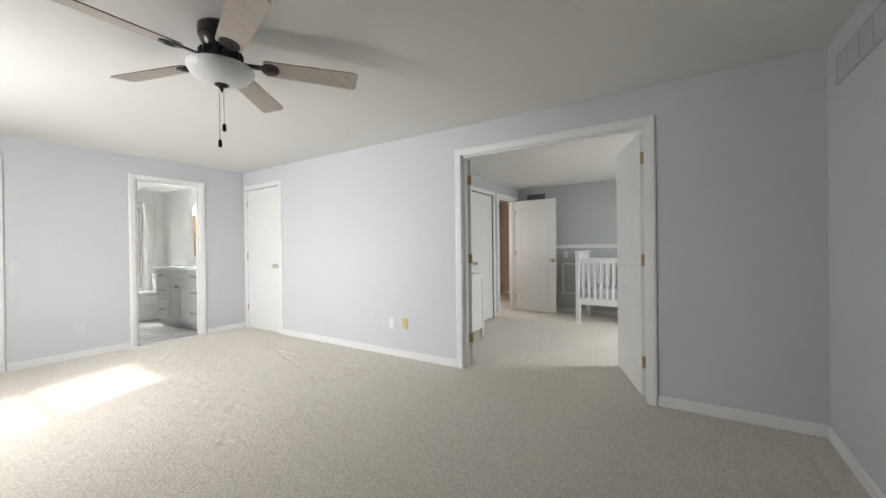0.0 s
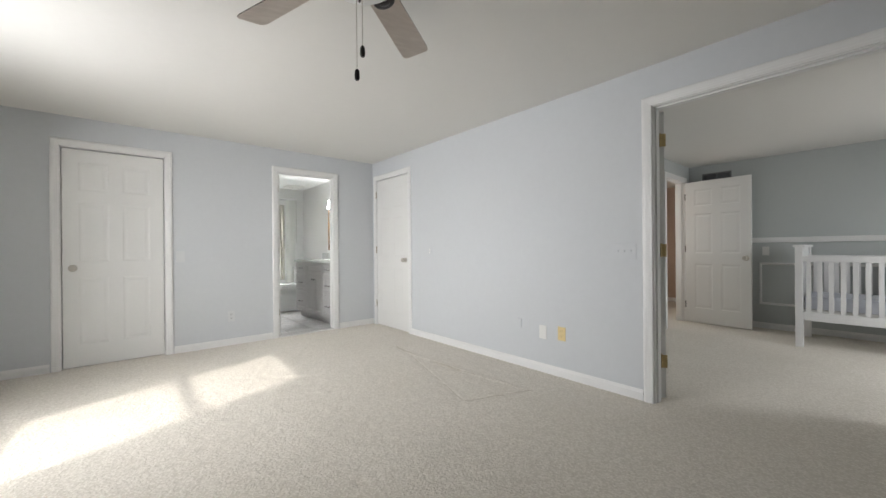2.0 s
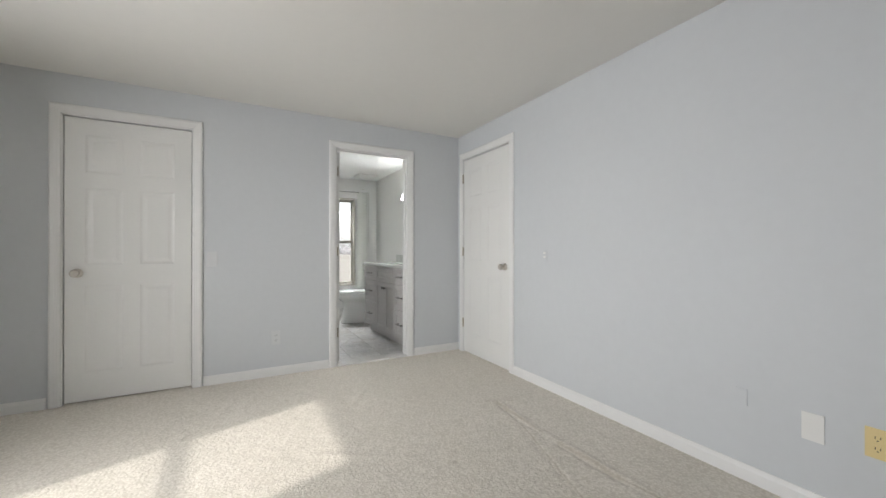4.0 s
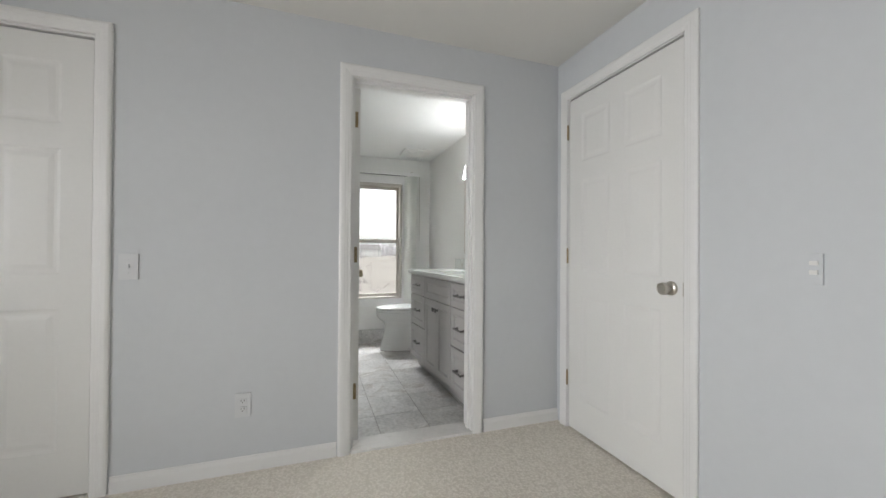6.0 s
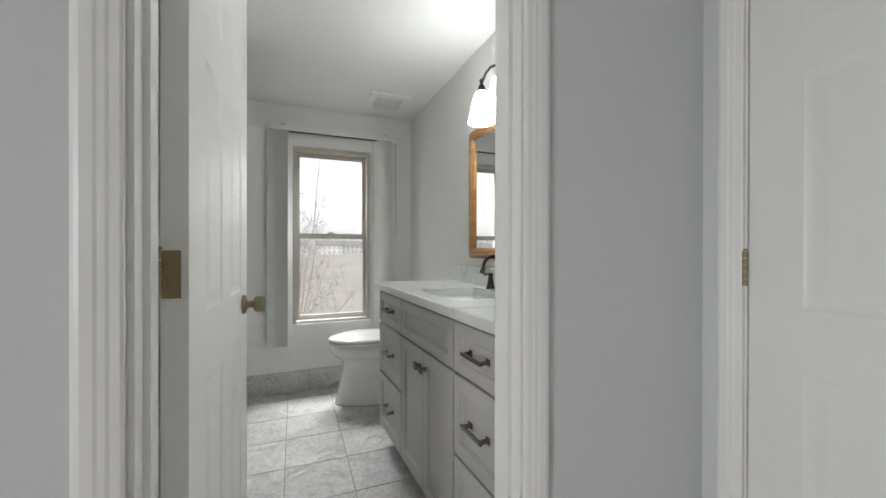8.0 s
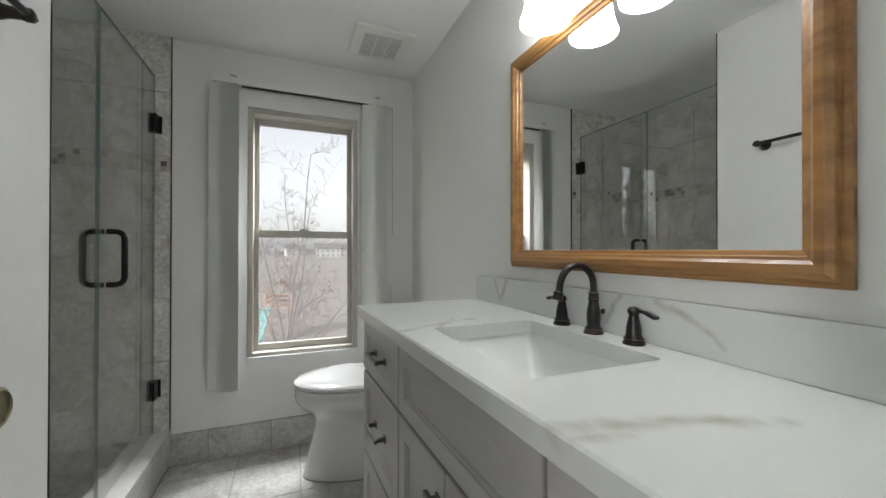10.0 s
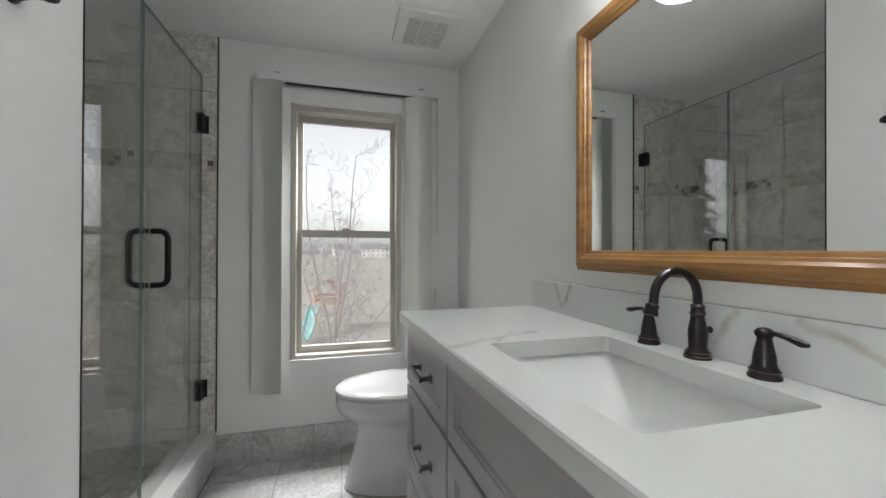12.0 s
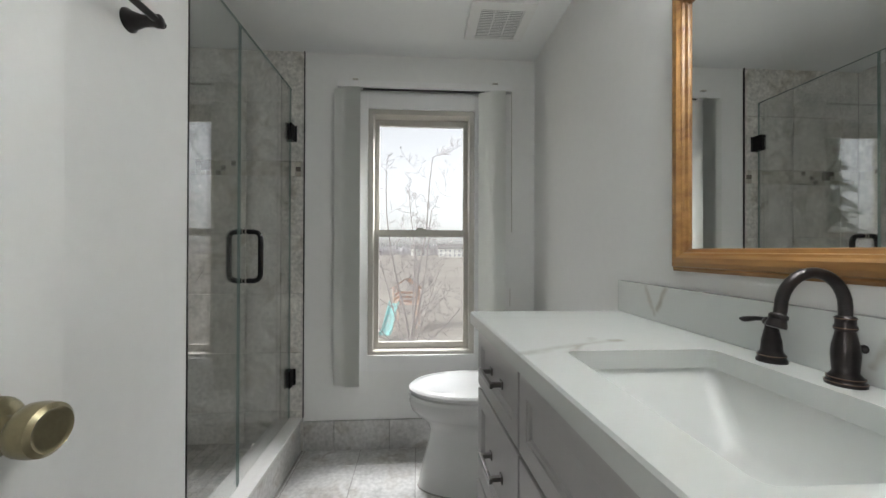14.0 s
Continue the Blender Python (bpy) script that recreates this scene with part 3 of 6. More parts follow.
bm = bmesh.new()
for a, b in ((BS, -0.10), (0.808, 1.785), (2.645, BN)):
    baseboard(bm, "y", a, b, BW, 1)
for a, b in ((-4.755, -1.98), (-0.283, BE)):
    baseboard(bm, "x", a, b, BN, -1)
baseboard(bm, "y", BS, BN, BE, -1)
baseboard(bm, "x", BW, BE, BS, 1)
bmesh.ops.recalc_face_normals(bm, faces=bm.faces[:])
structure("baseboard", bm, "trim", "white painted wooden baseboard round the bedroom", "baseboard")
bm = bmesh.new()
baseboard(bm, "x", NW, NE, NN, -1)
baseboard(bm, "y", 5.73, 5.80, NW, 1)
baseboard(bm, "y", 3.3, 4.84, NW, 1)
baseboard(bm, "y", NS, NN, NE, -1)
baseboard(bm, "x", NW, -1.98, NS, 1); baseboard(bm, "x", -0.283, NE, NS, 1)
baseboard(bm, "x", -3.95, NW - 0.12, 8.66, -1)
bmesh.ops.recalc_face_normals(bm, faces=bm.faces[:])
structure("baseboard_nursery", bm, "trim", "white painted wooden baseboard round the nursery", "baseboard")
# chair rail and panel moulding in the nursery
structure("trim_chair_rail", B(NW + 0.02, NE, NN - 0.022, NN, 1.12, 1.185, bevel=0.006), "trim", "white painted chair rail", "chair rail")


def panel_frame(x0, x1, z0, z1):
    bm = bmesh.new()
    prof = [(0, 0), (0.004, 0.009), (0.014, 0.014), (0.026, 0.006), (0.03, 0)]
    rows = []
    for u, v in prof:
        rows.append([bm.verts.new((x, NN - v, z)) for x, z in ((x0 + u, z0 + u), (x1 - u, z0 + u), (x1 - u, z1 - u), (x0 + u, z1 - u))])
    for a, b in zip(rows, rows[1:]):
        for k in range(4):
            bm.faces.new((a[k], a[(k + 1) % 4], b[(k + 1) % 4], b[k]))
    bmesh.ops.recalc_face_normals(bm, faces=bm.faces[:])
    return bm


structure("trim_panel_1", panel_frame(-1.955, -1.42, 0.31, 0.86), "trim", "white picture-frame panel moulding", "moulding")
structure("trim_panel_2", panel_frame(-1.30, -0.75, 0.31, 0.86), "trim", "white picture-frame panel moulding", "moulding")


# ---- doors ----
CAS = [(0, 0), (0, 0.010), (0.004, 0.0122), (0.016, 0.013), (0.021, 0.0148), (0.030, 0.0154), (0.035, 0.0172), (0.050, 0.0176), (0.057, 0.0156), (0.063, 0.0115), (0.063, 0)]


def casing_bm(x0, x1, z1, m):
    """Moulded casing round an opening; local x along the wall, z up, -y out of the wall."""
    bm = bmesh.new()
    rows = []
    for u, v in CAS:
        p = [(x0 - u, -v, 0), (x0 - u, -v, z1 + u), (x1 + u, -v, z1 + u), (x1 + u, -v, 0)]
        rows.append([bm.verts.new(m @ Vector(q)) for q in p])
    for a, b in zip(rows, rows[1:]):
        for k in range(3):
            bm.faces.new((a[k], a[k + 1], b[k + 1], b[k]))
    bm.faces.new([r[0] for r in rows]); bm.faces.new([r[3] for r in reversed(rows)])
    bmesh.ops.recalc_face_normals(bm, faces=bm.faces[:])
    return bm


def jamb_bm(x0, x1, z1, depth, m, stop=0.5, t=0.017):
    """Jambs and stop; local y from 0 (room face) to depth."""
    bm = bmesh.new()
    box(bm, x0 - t, x0, 0.001, depth - 0.001, 0, z1 + t); box(bm, x1, x1 + t, 0.001, depth - 0.001, 0, z1 + t); box(bm, x0, x1, 0.001, depth - 0.001, z1, z1 + t)
    if stop:
        a, b = stop
        box(bm, x0, x0 + 0.011, a, b, 0, z1); box(bm, x1 - 0.011, x1, a, b, 0, z1); box(bm, x0 + 0.011, x1 - 0.011, a, b, z1 - 0.011, z1)
    bmesh.ops.transform(bm, matrix=m, verts=bm.verts[:])
    return bm


def slab_bm(w, h, t=0.035, d=0.0055):
    """A six-panel leaf: local x 0..w, y 0..t, z 0..h."""
    bm = bmesh.new()
    st, mul = 0.11, 0.10
    rails = [(0, 0.20), (0.82, 0.97), (1.52, 1.63), (h - 0.115, h)]
    box(bm, 0.004, w - 0.004, d, t - d, 0.004, h - 0.004)
    box(bm, 0, st, 0, t, 0, h); box(bm, w - st, w, 0, t, 0, h)
    for a, b in rails:
        box(bm, st, w - st, 0, t, a, b)
    cx0, cx1 = (w - mul) / 2, (w + mul) / 2
    for (a, b), (c, e) in zip(rails, rails[1:]):
        box(bm, cx0, cx1, 0, t, b, c)
        for x0, x1 in ((st, cx0), (cx1, w - st)):
            for face, s in ((0.0, 1), (t, -1)):
                rings = [[bm.verts.new((x, face + s * y, z)) for x, z in ((x0 + k, b + k), (x1 - k, b + k), (x1 - k, c - k), (x0 + k, c - k))]
                         for k, y in ((0, 0.0002), (0.006, 0.0022), (0.014, 0.0036), (0.024, 0.0036), (0.044, 0.0012))]
                fs = [bm.faces.new((p[k], p[(k + 1) % 4], q[(k + 1) % 4], q[k])) for p, q in zip(rings, rings[1:]) for k in range(4)] + [bm.faces.new(rings[-1])]
                if s < 0:
                    bmesh.ops.reverse_faces(bm, faces=fs)
    return bm


def knob_bm(m, scale=1.0):
    """A round door knob with its rose, standing out along local -y."""
    bm = bmesh.new()
    prof = [(0.032, 0), (0.032, 0.004), (0.028, 0.009), (0.014, 0.013), (0.0115, 0.018), (0.0115, 0.030), (0.020, 0.033), (0.0265, 0.040), (0.0275, 0.050), (0.0265, 0.060), (0.022, 0.064), (0.020, 0.0625), (0.017, 0.062), (0.0, 0.063)]
    lathe(bm, [(r * scale, z * scale) for r, z in prof], 28, m @ pose(0, 0, 0, 90, 0, 0))
    return bm


def hinge_bm(m, leaf=True):
    """A butt hinge: knuckle along z with its leaf; local x along the leaf, y out."""
    bm = bmesh.new()
    h = 0.089
    for k in range(5):
        lathe(bm, [(0.0058, -h / 2 + k * h / 5 + 0.0006), (0.0058, -h / 2 + (k + 1) * h / 5 - 0.0006)], 10, m)
    lathe(bm, [(0.004, h / 2), (0.0045, h / 2 + 0.004), (0.002, h / 2 + 0.007)], 8, m)
    if leaf:
        b2 = bmesh.new()
        box(b2, 0.004, 0.034, -0.0015, 0.0015, -h / 2, h / 2)
        for x, z in ((0.014, 0.03), (0.024, 0.0), (0.014, -0.03)):
            lathe(b2, [(0.0035, 0.0015), (0.0032, 0.0026)], 8, pose(x, 0, z, 90, 0, 0))
            lathe(b2, [(0.0035, 0.0015), (0.0032, 0.0026)], 8, pose(x, 0, z, -90, 0, 0))
        bmesh.ops.transform(b2, matrix=m, verts=b2.verts[:])
        me = bpy.data.meshes.new("t"); b2.to_mesh(me); b2.free(); bm.from_mesh(me); bpy.data.meshes.remove(me)
    return bm


HZ = (1.825, 1.05, 0.27)
ident = Matrix()

# closed closet door on the west wall; local x runs along world y
mw = Matrix.Translation((BW, 0, 0)) @ pose(0, 0, 0, 0, 0, 90)
d1 = root("door_1", pose(BW, 0.355, 0), "closed white six-panel closet door with a nickel knob", "door", kind="structure")
inv = d1.matrix_world.inverted()
part("casing", casing_bm(-0.028, 0.738, 2.045, inv @ mw), "trim", d1)
part("jamb", jamb_bm(-0.022, 0.732, 2.035, 0.055, inv @ mw, stop=None, t=0.012), "trim", d1)
s1 = part("slab", slab_bm(0.742, 2.015, d=0.0045), "door", d1)
s1.matrix_local = inv @ mw @ pose(-0.016, 0.012, 0.012)
k1 = part("knob", knob_bm(inv @ mw @ pose(0.052, 0.012, 0.925)), "nickel", d1, "round satin nickel knob", smooth=True)

# closed door on the north wall beside the corner; local x runs along world x
mn = Matrix.Translation((0, BN, 0))
d2 = root("door_2", pose(-5.21, BN, 0), "closed white six-panel door with a nickel knob", "door", kind="structure")
inv = d2.matrix_world.inverted()
part("casing", casing_bm(-5.602, -4.815, 2.058, inv @ mn), "trim", d2)
part("jamb", jamb_bm(-5.598, -4.822, 2.052, 0.055, inv @ mn, stop=None, t=0.012), "trim", d2)
s2 = part("slab", slab_bm(0.768, 2.032, d=0.0035), "door", d2)
s2.matrix_local = inv @ mn @ pose(-5.594, 0.003, 0.010)
part("knob", knob_bm(inv @ mn @ pose(-4.885, 0.003, 0.935)), "nickel", d2, "round satin nickel knob", smooth=True)
for z in (1.845, 1.07, 0.31):
    part("hinge", hinge_bm(inv @ mn @ pose(-5.597, -0.009, z), leaf=False), "worn_brass", d2, "worn brass hinge knuckle")
part("strike", B(-4.8255, -4.8225, -0.003, 0.02, 0.905, 0.965), "nickel", d2).matrix_local = inv @ mn

# bathroom door, standing open into the bathroom
d3 = root("door_3", pose(BW, 2.215, 0), "white six-panel bathroom door standing open, with an antique brass knob", "door", kind="structure")
inv = d3.matrix_world.inverted()
part("casing", casing_bm(1.852, 2.575, 2.043, inv @ mw), "trim", d3)
part("jamb", jamb_bm(1.862, 2.568, 2.038, 0.1165, inv @ mw, stop=(0.035, 0.072), t=0.026), "trim", d3)
mbk = Matrix.Translation((TE, 0, 0)) @ pose(0, 0, 0, 0, 0, -90)
part("casing", casing_bm(-2.578, -1.852, 2.043, inv @ mbk), "trim", d3)
LEAF3 = Matrix.Translation((-5.822, 1.865, 0.012)) @ pose(0, 0, 0, 0, 0, 180 - 2.6)
s3 = part("slab", slab_bm(0.652, 2.015, t=0.045), "door", d3)
s3.matrix_local = inv @ LEAF3 @ Matrix.Translation((0, -0.045, 0))
kb = part("knob", knob_bm(ident, 1.0), "antique", s3, "antique brass knob", smooth=True)
kb.matrix_local = pose(0.578, 0.0, 0.920)
kb2 = part("knob", knob_bm(ident, 1.0), "antique", s3, "antique brass knob", smooth=True)
kb2.matrix_local = pose(0.578, 0.045, 0.920, 0, 0, 180)
for z in HZ:
    hg = part("hinge", hinge_bm(ident), "worn_brass", d3, "worn brass butt hinge")
    hg.matrix_local = inv @ Matrix.Translation((-5.822, 1.864, z + 0.022)) @ pose(0, 0, 0, 0, 0, 82)
part("strike", B(0.042, 0.072, 2.5655, 2.5675, 0.90, 0.96), "nickel", d3).matrix_local = inv @ Matrix.Translation((BW - 0.1165, 0, 0))
part("threshold", B(-5.845, -5.70, 1.86, 2.572, -0.01, 0.014, bevel=0.004), "marble", d3, "white marble threshold").matrix_local = inv

# double door into the nursery, both leaves open
d4 = root("door_4", pose(-1.13, BN, 0), "white double doorway with both six-panel leaves swung open", "door", kind="structure")
inv = d4.matrix_world.inverted()
part("casing", casing_bm(-1.913, -0.350, 2.043, inv @ mn), "trim", d4)
part("jamb", jamb_bm(-1.908, -0.355, 2.038, 0.1165, inv @ mn, stop=(0.035, 0.072)), "trim", d4)
mnb = Matrix.Translation((0, NS, 0)) @ pose(0, 0, 0, 0, 0, 180)
part("casing", casing_bm(0.350, 1.913, 2.043, inv @ mnb), "trim", d4)
lr = part("leaf", slab_bm(0.752, 2.015), "door", d4)
lr.matrix_local = inv @ Matrix.Translation((-0.366, 3.305, 0.012)) @ pose(0, 0, 0, 0, 0, 110.5)
ll = part("leaf", slab_bm(0.752, 2.015), "door", d4)
ll.matrix_local = inv @ Matrix.Translation((-1.885, 3.318, 0.012)) @ pose(0, 0, 0, 0, 0, 126)
for z in HZ:
    hg = part("hinge", hinge_bm(ident), "brass", d4, "brass butt hinge")
    hg.matrix_local = inv @ Matrix.Translation((-0.362, 3.292, z)) @ pose(0, 0, 0, 0, 0, 200)
    hg = part("hinge", hinge_bm(ident), "brass", d4, "brass butt hinge")
    hg.matrix_local = inv @ Matrix.Translation((-1.902, 3.296, z)) @ pose(0, 0, 0, 0, 0, 36)

# nursery hall door, open against the far wall, and closed closet door
mnw = Matrix.Translation((NW, 0, 0)) @ pose(0, 0, 0, 0, 0, 90)
d5 = root("door_5", pose(NW, 6.24, 0), "white six-panel hall door standing open in the nursery", "door", kind="structure")
inv = d5.matrix_world.inverted()
part("casing", casing_bm(5.882, 6.598, 2.003, inv @ mnw), "trim", d5)
part("jamb", jamb_bm(5.886, 6.594, 1.998, 0.12, inv @ mnw, stop=(0.04, 0.075)), "trim", d5)
l5 = part("leaf", slab_bm(0.755, 1.975), "door", d5)
l5.matrix_local = inv @ Matrix.Translation((-2.725, 6.600, 0.012)) @ pose(0, 0, 0, 0, 0, -5.5) @ Matrix.Translation((0, -0.035, 0))
kk = part("knob", knob_bm(ident), "nickel", l5, "round satin nickel knob", smooth=True)
kk.matrix_local = pose(0.70, 0, 0.91)
for z in (1.78, 1.04, 0.25):
    part("hinge", hinge_bm(ident, leaf=False), "gap", d5, "dark butt hinge").matrix_local = inv @ Matrix.Translation((-2.735, 6.57, z))
d6 = root("door_6", pose(NW, 5.28, 0), "closed white closet door in the nursery", "door", kind="structure")
inv = d6.matrix_world.inverted()
part("casing", casing_bm(4.918, 5.648, 2.003, inv @ mnw), "trim", d6)
s6 = part("slab", slab_bm(0.715, 1.98), "door", d6)
s6.matrix_local = inv @ mnw @ pose(4.925, 0.012, 0.012)
part("knob", knob_bm(inv @ mnw @ pose(4.985, 0.012, 0.92)), "nickel", d6, smooth=True)


# ---- windows ----
def window(name, m, w, h, zs, label, cas=0.044, depth=0.13, rail=0.5, lock=True):
    """A double-hung window. Local x along the wall from 0 to w, z from zs, room face at y 0, +y outwards."""
    r = root(name, m, label, "window", kind="structure")
    b = bmesh.new()
    t = cas
    box(b, -t, 0, -0.014, 0, zs - t * 2, zs + h + t * 1.9, bevel=0.003); box(b, w, w + t, -0.014, 0, zs - t * 2, zs + h + t * 1.9, bevel=0.003)
    box(b, 0, w, -0.0135, 0, zs + h, zs + h + t * 1.9); box(b, 0, w, -0.0135, 0, zs - t * 2, zs)
    part("casing", b, "trim", r, "flat white painted casing")
    b = bmesh.new()
    f = 0.028
    box(b, 0, f, 0.002, depth, zs, zs + h); box(b, w - f, w, 0.002, depth, zs, zs + h)
    box(b, f, w - f, 0.002, depth, zs + h - f, zs + h); box(b, f, w - f, 0.002, depth, zs, zs + f * 0.7)
    part("window_frame", b, "vinyl", r)
    mz = zs + h * rail
    s = 0.026
    for nm, y0, z0, z1 in (("upper_sash", 0.092, mz - 0.004, zs + h - f), ("lower_sash", 0.060, zs + f * 0.7, mz + 0.036)):
        b = bmesh.new()
        e = 0.034 if nm == "upper_sash" else 0.036
        box(b, f, f + s, y0, y0 + 0.028, z0, z1, bevel=0.002); box(b, w - f - s, w - f, y0, y0 + 0.028, z0, z1, bevel=0.002)
        box(b, f + s, w - f - s, y0 + 0.001, y0 + 0.027, z1 - e, z1); box(b, f + s, w - f - s, y0 + 0.001, y0 + 0.027, z0, z0 + e)
        sash = part(nm, b, "vinyl", r)
        p = part("pane", B(f + s, w - f - s, y0 + 0.012, y0 + 0.015, z0 + e, z1 - e), "glass", sash)
        p.visible_shadow = False
    if lock:
        b = bmesh.new()
        box(b, w / 2 - 0.028, w / 2 + 0.028, 0.064, 0.084, mz + 0.036, mz + 0.042, bevel=0.002)
        box(b, w / 2 - 0.03, w / 2 + 0.008, 0.066, 0.074, mz + 0.042, mz + 0.050, bevel=0.002)
        part("sash_lock", b, "vinyl", r)
    return r


window("window_1", Matrix.Translation((TW, 0, 0)) @ pose(0, 0, 0, 0, 0, 90) @ Matrix.Translation((2.086, 0, 0)), 0.603, 1.388, 0.526,
       "beige vinyl double-hung bathroom window with white casing", depth=0.16, rail=0.485)
window("window_2", Matrix.Translation((0, BS, 0)) @ pose(0, 0, 0, 0, 0, 180) @ Matrix.Translation((3.146, 0, 0)), 0.998, 1.418, 0.641,
       "beige vinyl double-hung bedroom window with white casing", cas=0.06, depth=0.118, rail=0.51)
window("window_3", Matrix.Translation((NE, 0, 0)) @ pose(0, 0, 0, 0, 0, -90) @ Matrix.Translation((-5.549, 0, 0)), 1.098, 1.398, 0.651,
       "beige vinyl double-hung nursery window with white casing", cas=0.06, depth=0.118)


# ---- electrical plates and vents ----
def plate(name, m, w, h, kind, material, label, cat):
    """A wall plate; local x along the wall, z up, -y out, centred."""
    r = root(name, m, label, cat)
    part("cover", B(-w / 2, w / 2, -0.006, 0, -h / 2, h / 2, bevel=0.0025), material, r)
    if kind == "outlet":
        for z in (0.02, -0.02):
            f = part("receptacle", B(-0.017, 0.017, -0.0085, -0.005, z - 0.014, z + 0.014, bevel=0.0012), material, r)
            b = bmesh.new()
            box(b, -0.008, -0.0055, -0.0092, -0.008, z - 0.001, z + 0.008); box(b, 0.0055, 0.008, -0.0092, -0.008, z - 0.001, z + 0.008)
            lathe(b, [(0.0026, 0), (0.0026, 0.0008)], 8, pose(0, -0.0084, z - 0.007, 90))
            part("slot", b, "slot", f)
        part("screw", lathe(bmesh.new(), [(0.003, 0), (0.0025, 0.0015)], 8, pose(0, -0.006, 0, 90)), material, r)
    elif kind == "switch":
        part("toggle", B(-0.005, 0.005, -0.017, -0.005, -0.006, 0.011, bevel=0.001), material, r)
        for z in (0.03, -0.03):
            part("screw", lathe(bmesh.new(), [(0.003, 0), (0.0025, 0.0015)], 8, pose(0, -0.006, z, 90)), material, r)
    elif kind == "triple":
        for x in (-0.046, 0, 0.046):
            part("toggle", B(x - 0.005, x + 0.005, -0.014, -0.005, -0.006, 0.011, bevel=0.001), material, r)
    elif kind == "stat":
        part("button", B(-0.011, 0.011, -0.011, -0.005, 0.012, 0.026, bevel=0.001), "plate", r)
        part("button", B(-0.011, 0.011, -0.011, -0.005, -0.018, -0.004, bevel=0.001), "plate", r)
    return r


RW = pose(0, 0, 0, 0, 0, 90)
plate("wall_outlet", Matrix.Translation((BW, 1.338, 0.328)) @ RW, 0.072, 0.118, "outlet", "plate_soft", "white duplex outlet on the pale blue wall", "outlet")
plate("light_switch", Matrix.Translation((BW, 0.868, 1.015)) @ RW, 0.075, 0.118, "switch", "plate_soft", "white single light switch beside the closet door", "light switch")
plate("blank_plate", Matrix.Translation((-2.805, BN, 0.347)), 0.072, 0.116, "", "plate", "white blank cover plate above the baseboard", "wall plate")
plate("wall_outlet", Matrix.Translation((-2.622, BN, 0.360)), 0.070, 0.114, "outlet", "almond", "almond yellow duplex outlet above the baseboard", "outlet")
plate("wall_control", Matrix.Translation((-4.372, BN, 1.045)), 0.046, 0.10, "stat", "bed_wall", "small wall control with two white buttons", "wall control")
plate("switch_plate", Matrix.Translation((-2.105, BN, 1.045)), 0.165, 0.116, "triple", "bed_wall", "three-gang switch plate painted like the wall", "light switch")
plate("cover_plate", Matrix.Translation((-3.06, BN, 0.39)), 0.05, 0.08, "", "bed_wall", "small cover plate painted like the wall", "wall plate")
plate("light_switch", Matrix.Translation((-1.884, NN, 1.01)), 0.07, 0.116, "switch", "plate", "white light switch under the chair rail", "light switch")


def grille(name, m, cells, cw, h, label, metal="vent_metal"):
    """A wall register in framed cells with louvres; local x along the wall, -y out."""
    r = root(name, m, label, "air vent")
    n = len(cells)
    W = n * cw
    b = bmesh.new()
    for i in range(n + 1):
        box(b, i * cw - 0.006, i * cw + 0.006, -0.012, 0, 0, h)
    for i in range(n):
        box(b, i * cw + 0.006, (i + 1) * cw - 0.006, -0.011, 0, 0, 0.014); box(b, i * cw + 0.006, (i + 1) * cw - 0.006, -0.011, 0, h - 0.014, h)
    part("frame", b, metal, r)
    part("backing", B(0.006, W - 0.006, -0.002, -0.0005, 0.014, h - 0.014), "vent_dark", r)
    k = 8
    slat = None
    for i in range(k):
        z = 0.02 + (h - 0.04) * (i + 0.5) / k
        if slat is None:
            b = B(0.006, W - 0.006, -0.0005, 0.0005, -0.008, 0.008)
            slat = mesh_of("slat", b, metal)
        ob = new("slat", slat)
        ob.parent, ob.matrix_local = r, pose(0, -0.006, z, 40)
    return r


grille("air_vent", Matrix.Translation((BE, 2.98, 2.03)) @ pose(0, 0, 0, 0, 0, -90), [0] * 6, 0.155, 0.165, "painted metal return air vent high on the wall")
grille("air_vent", Matrix.Translation((-2.575, NN, 2.02)), [0] * 2, 0.165, 0.10, "dark grey metal air vent high on the nursery wall", "vent_grey")


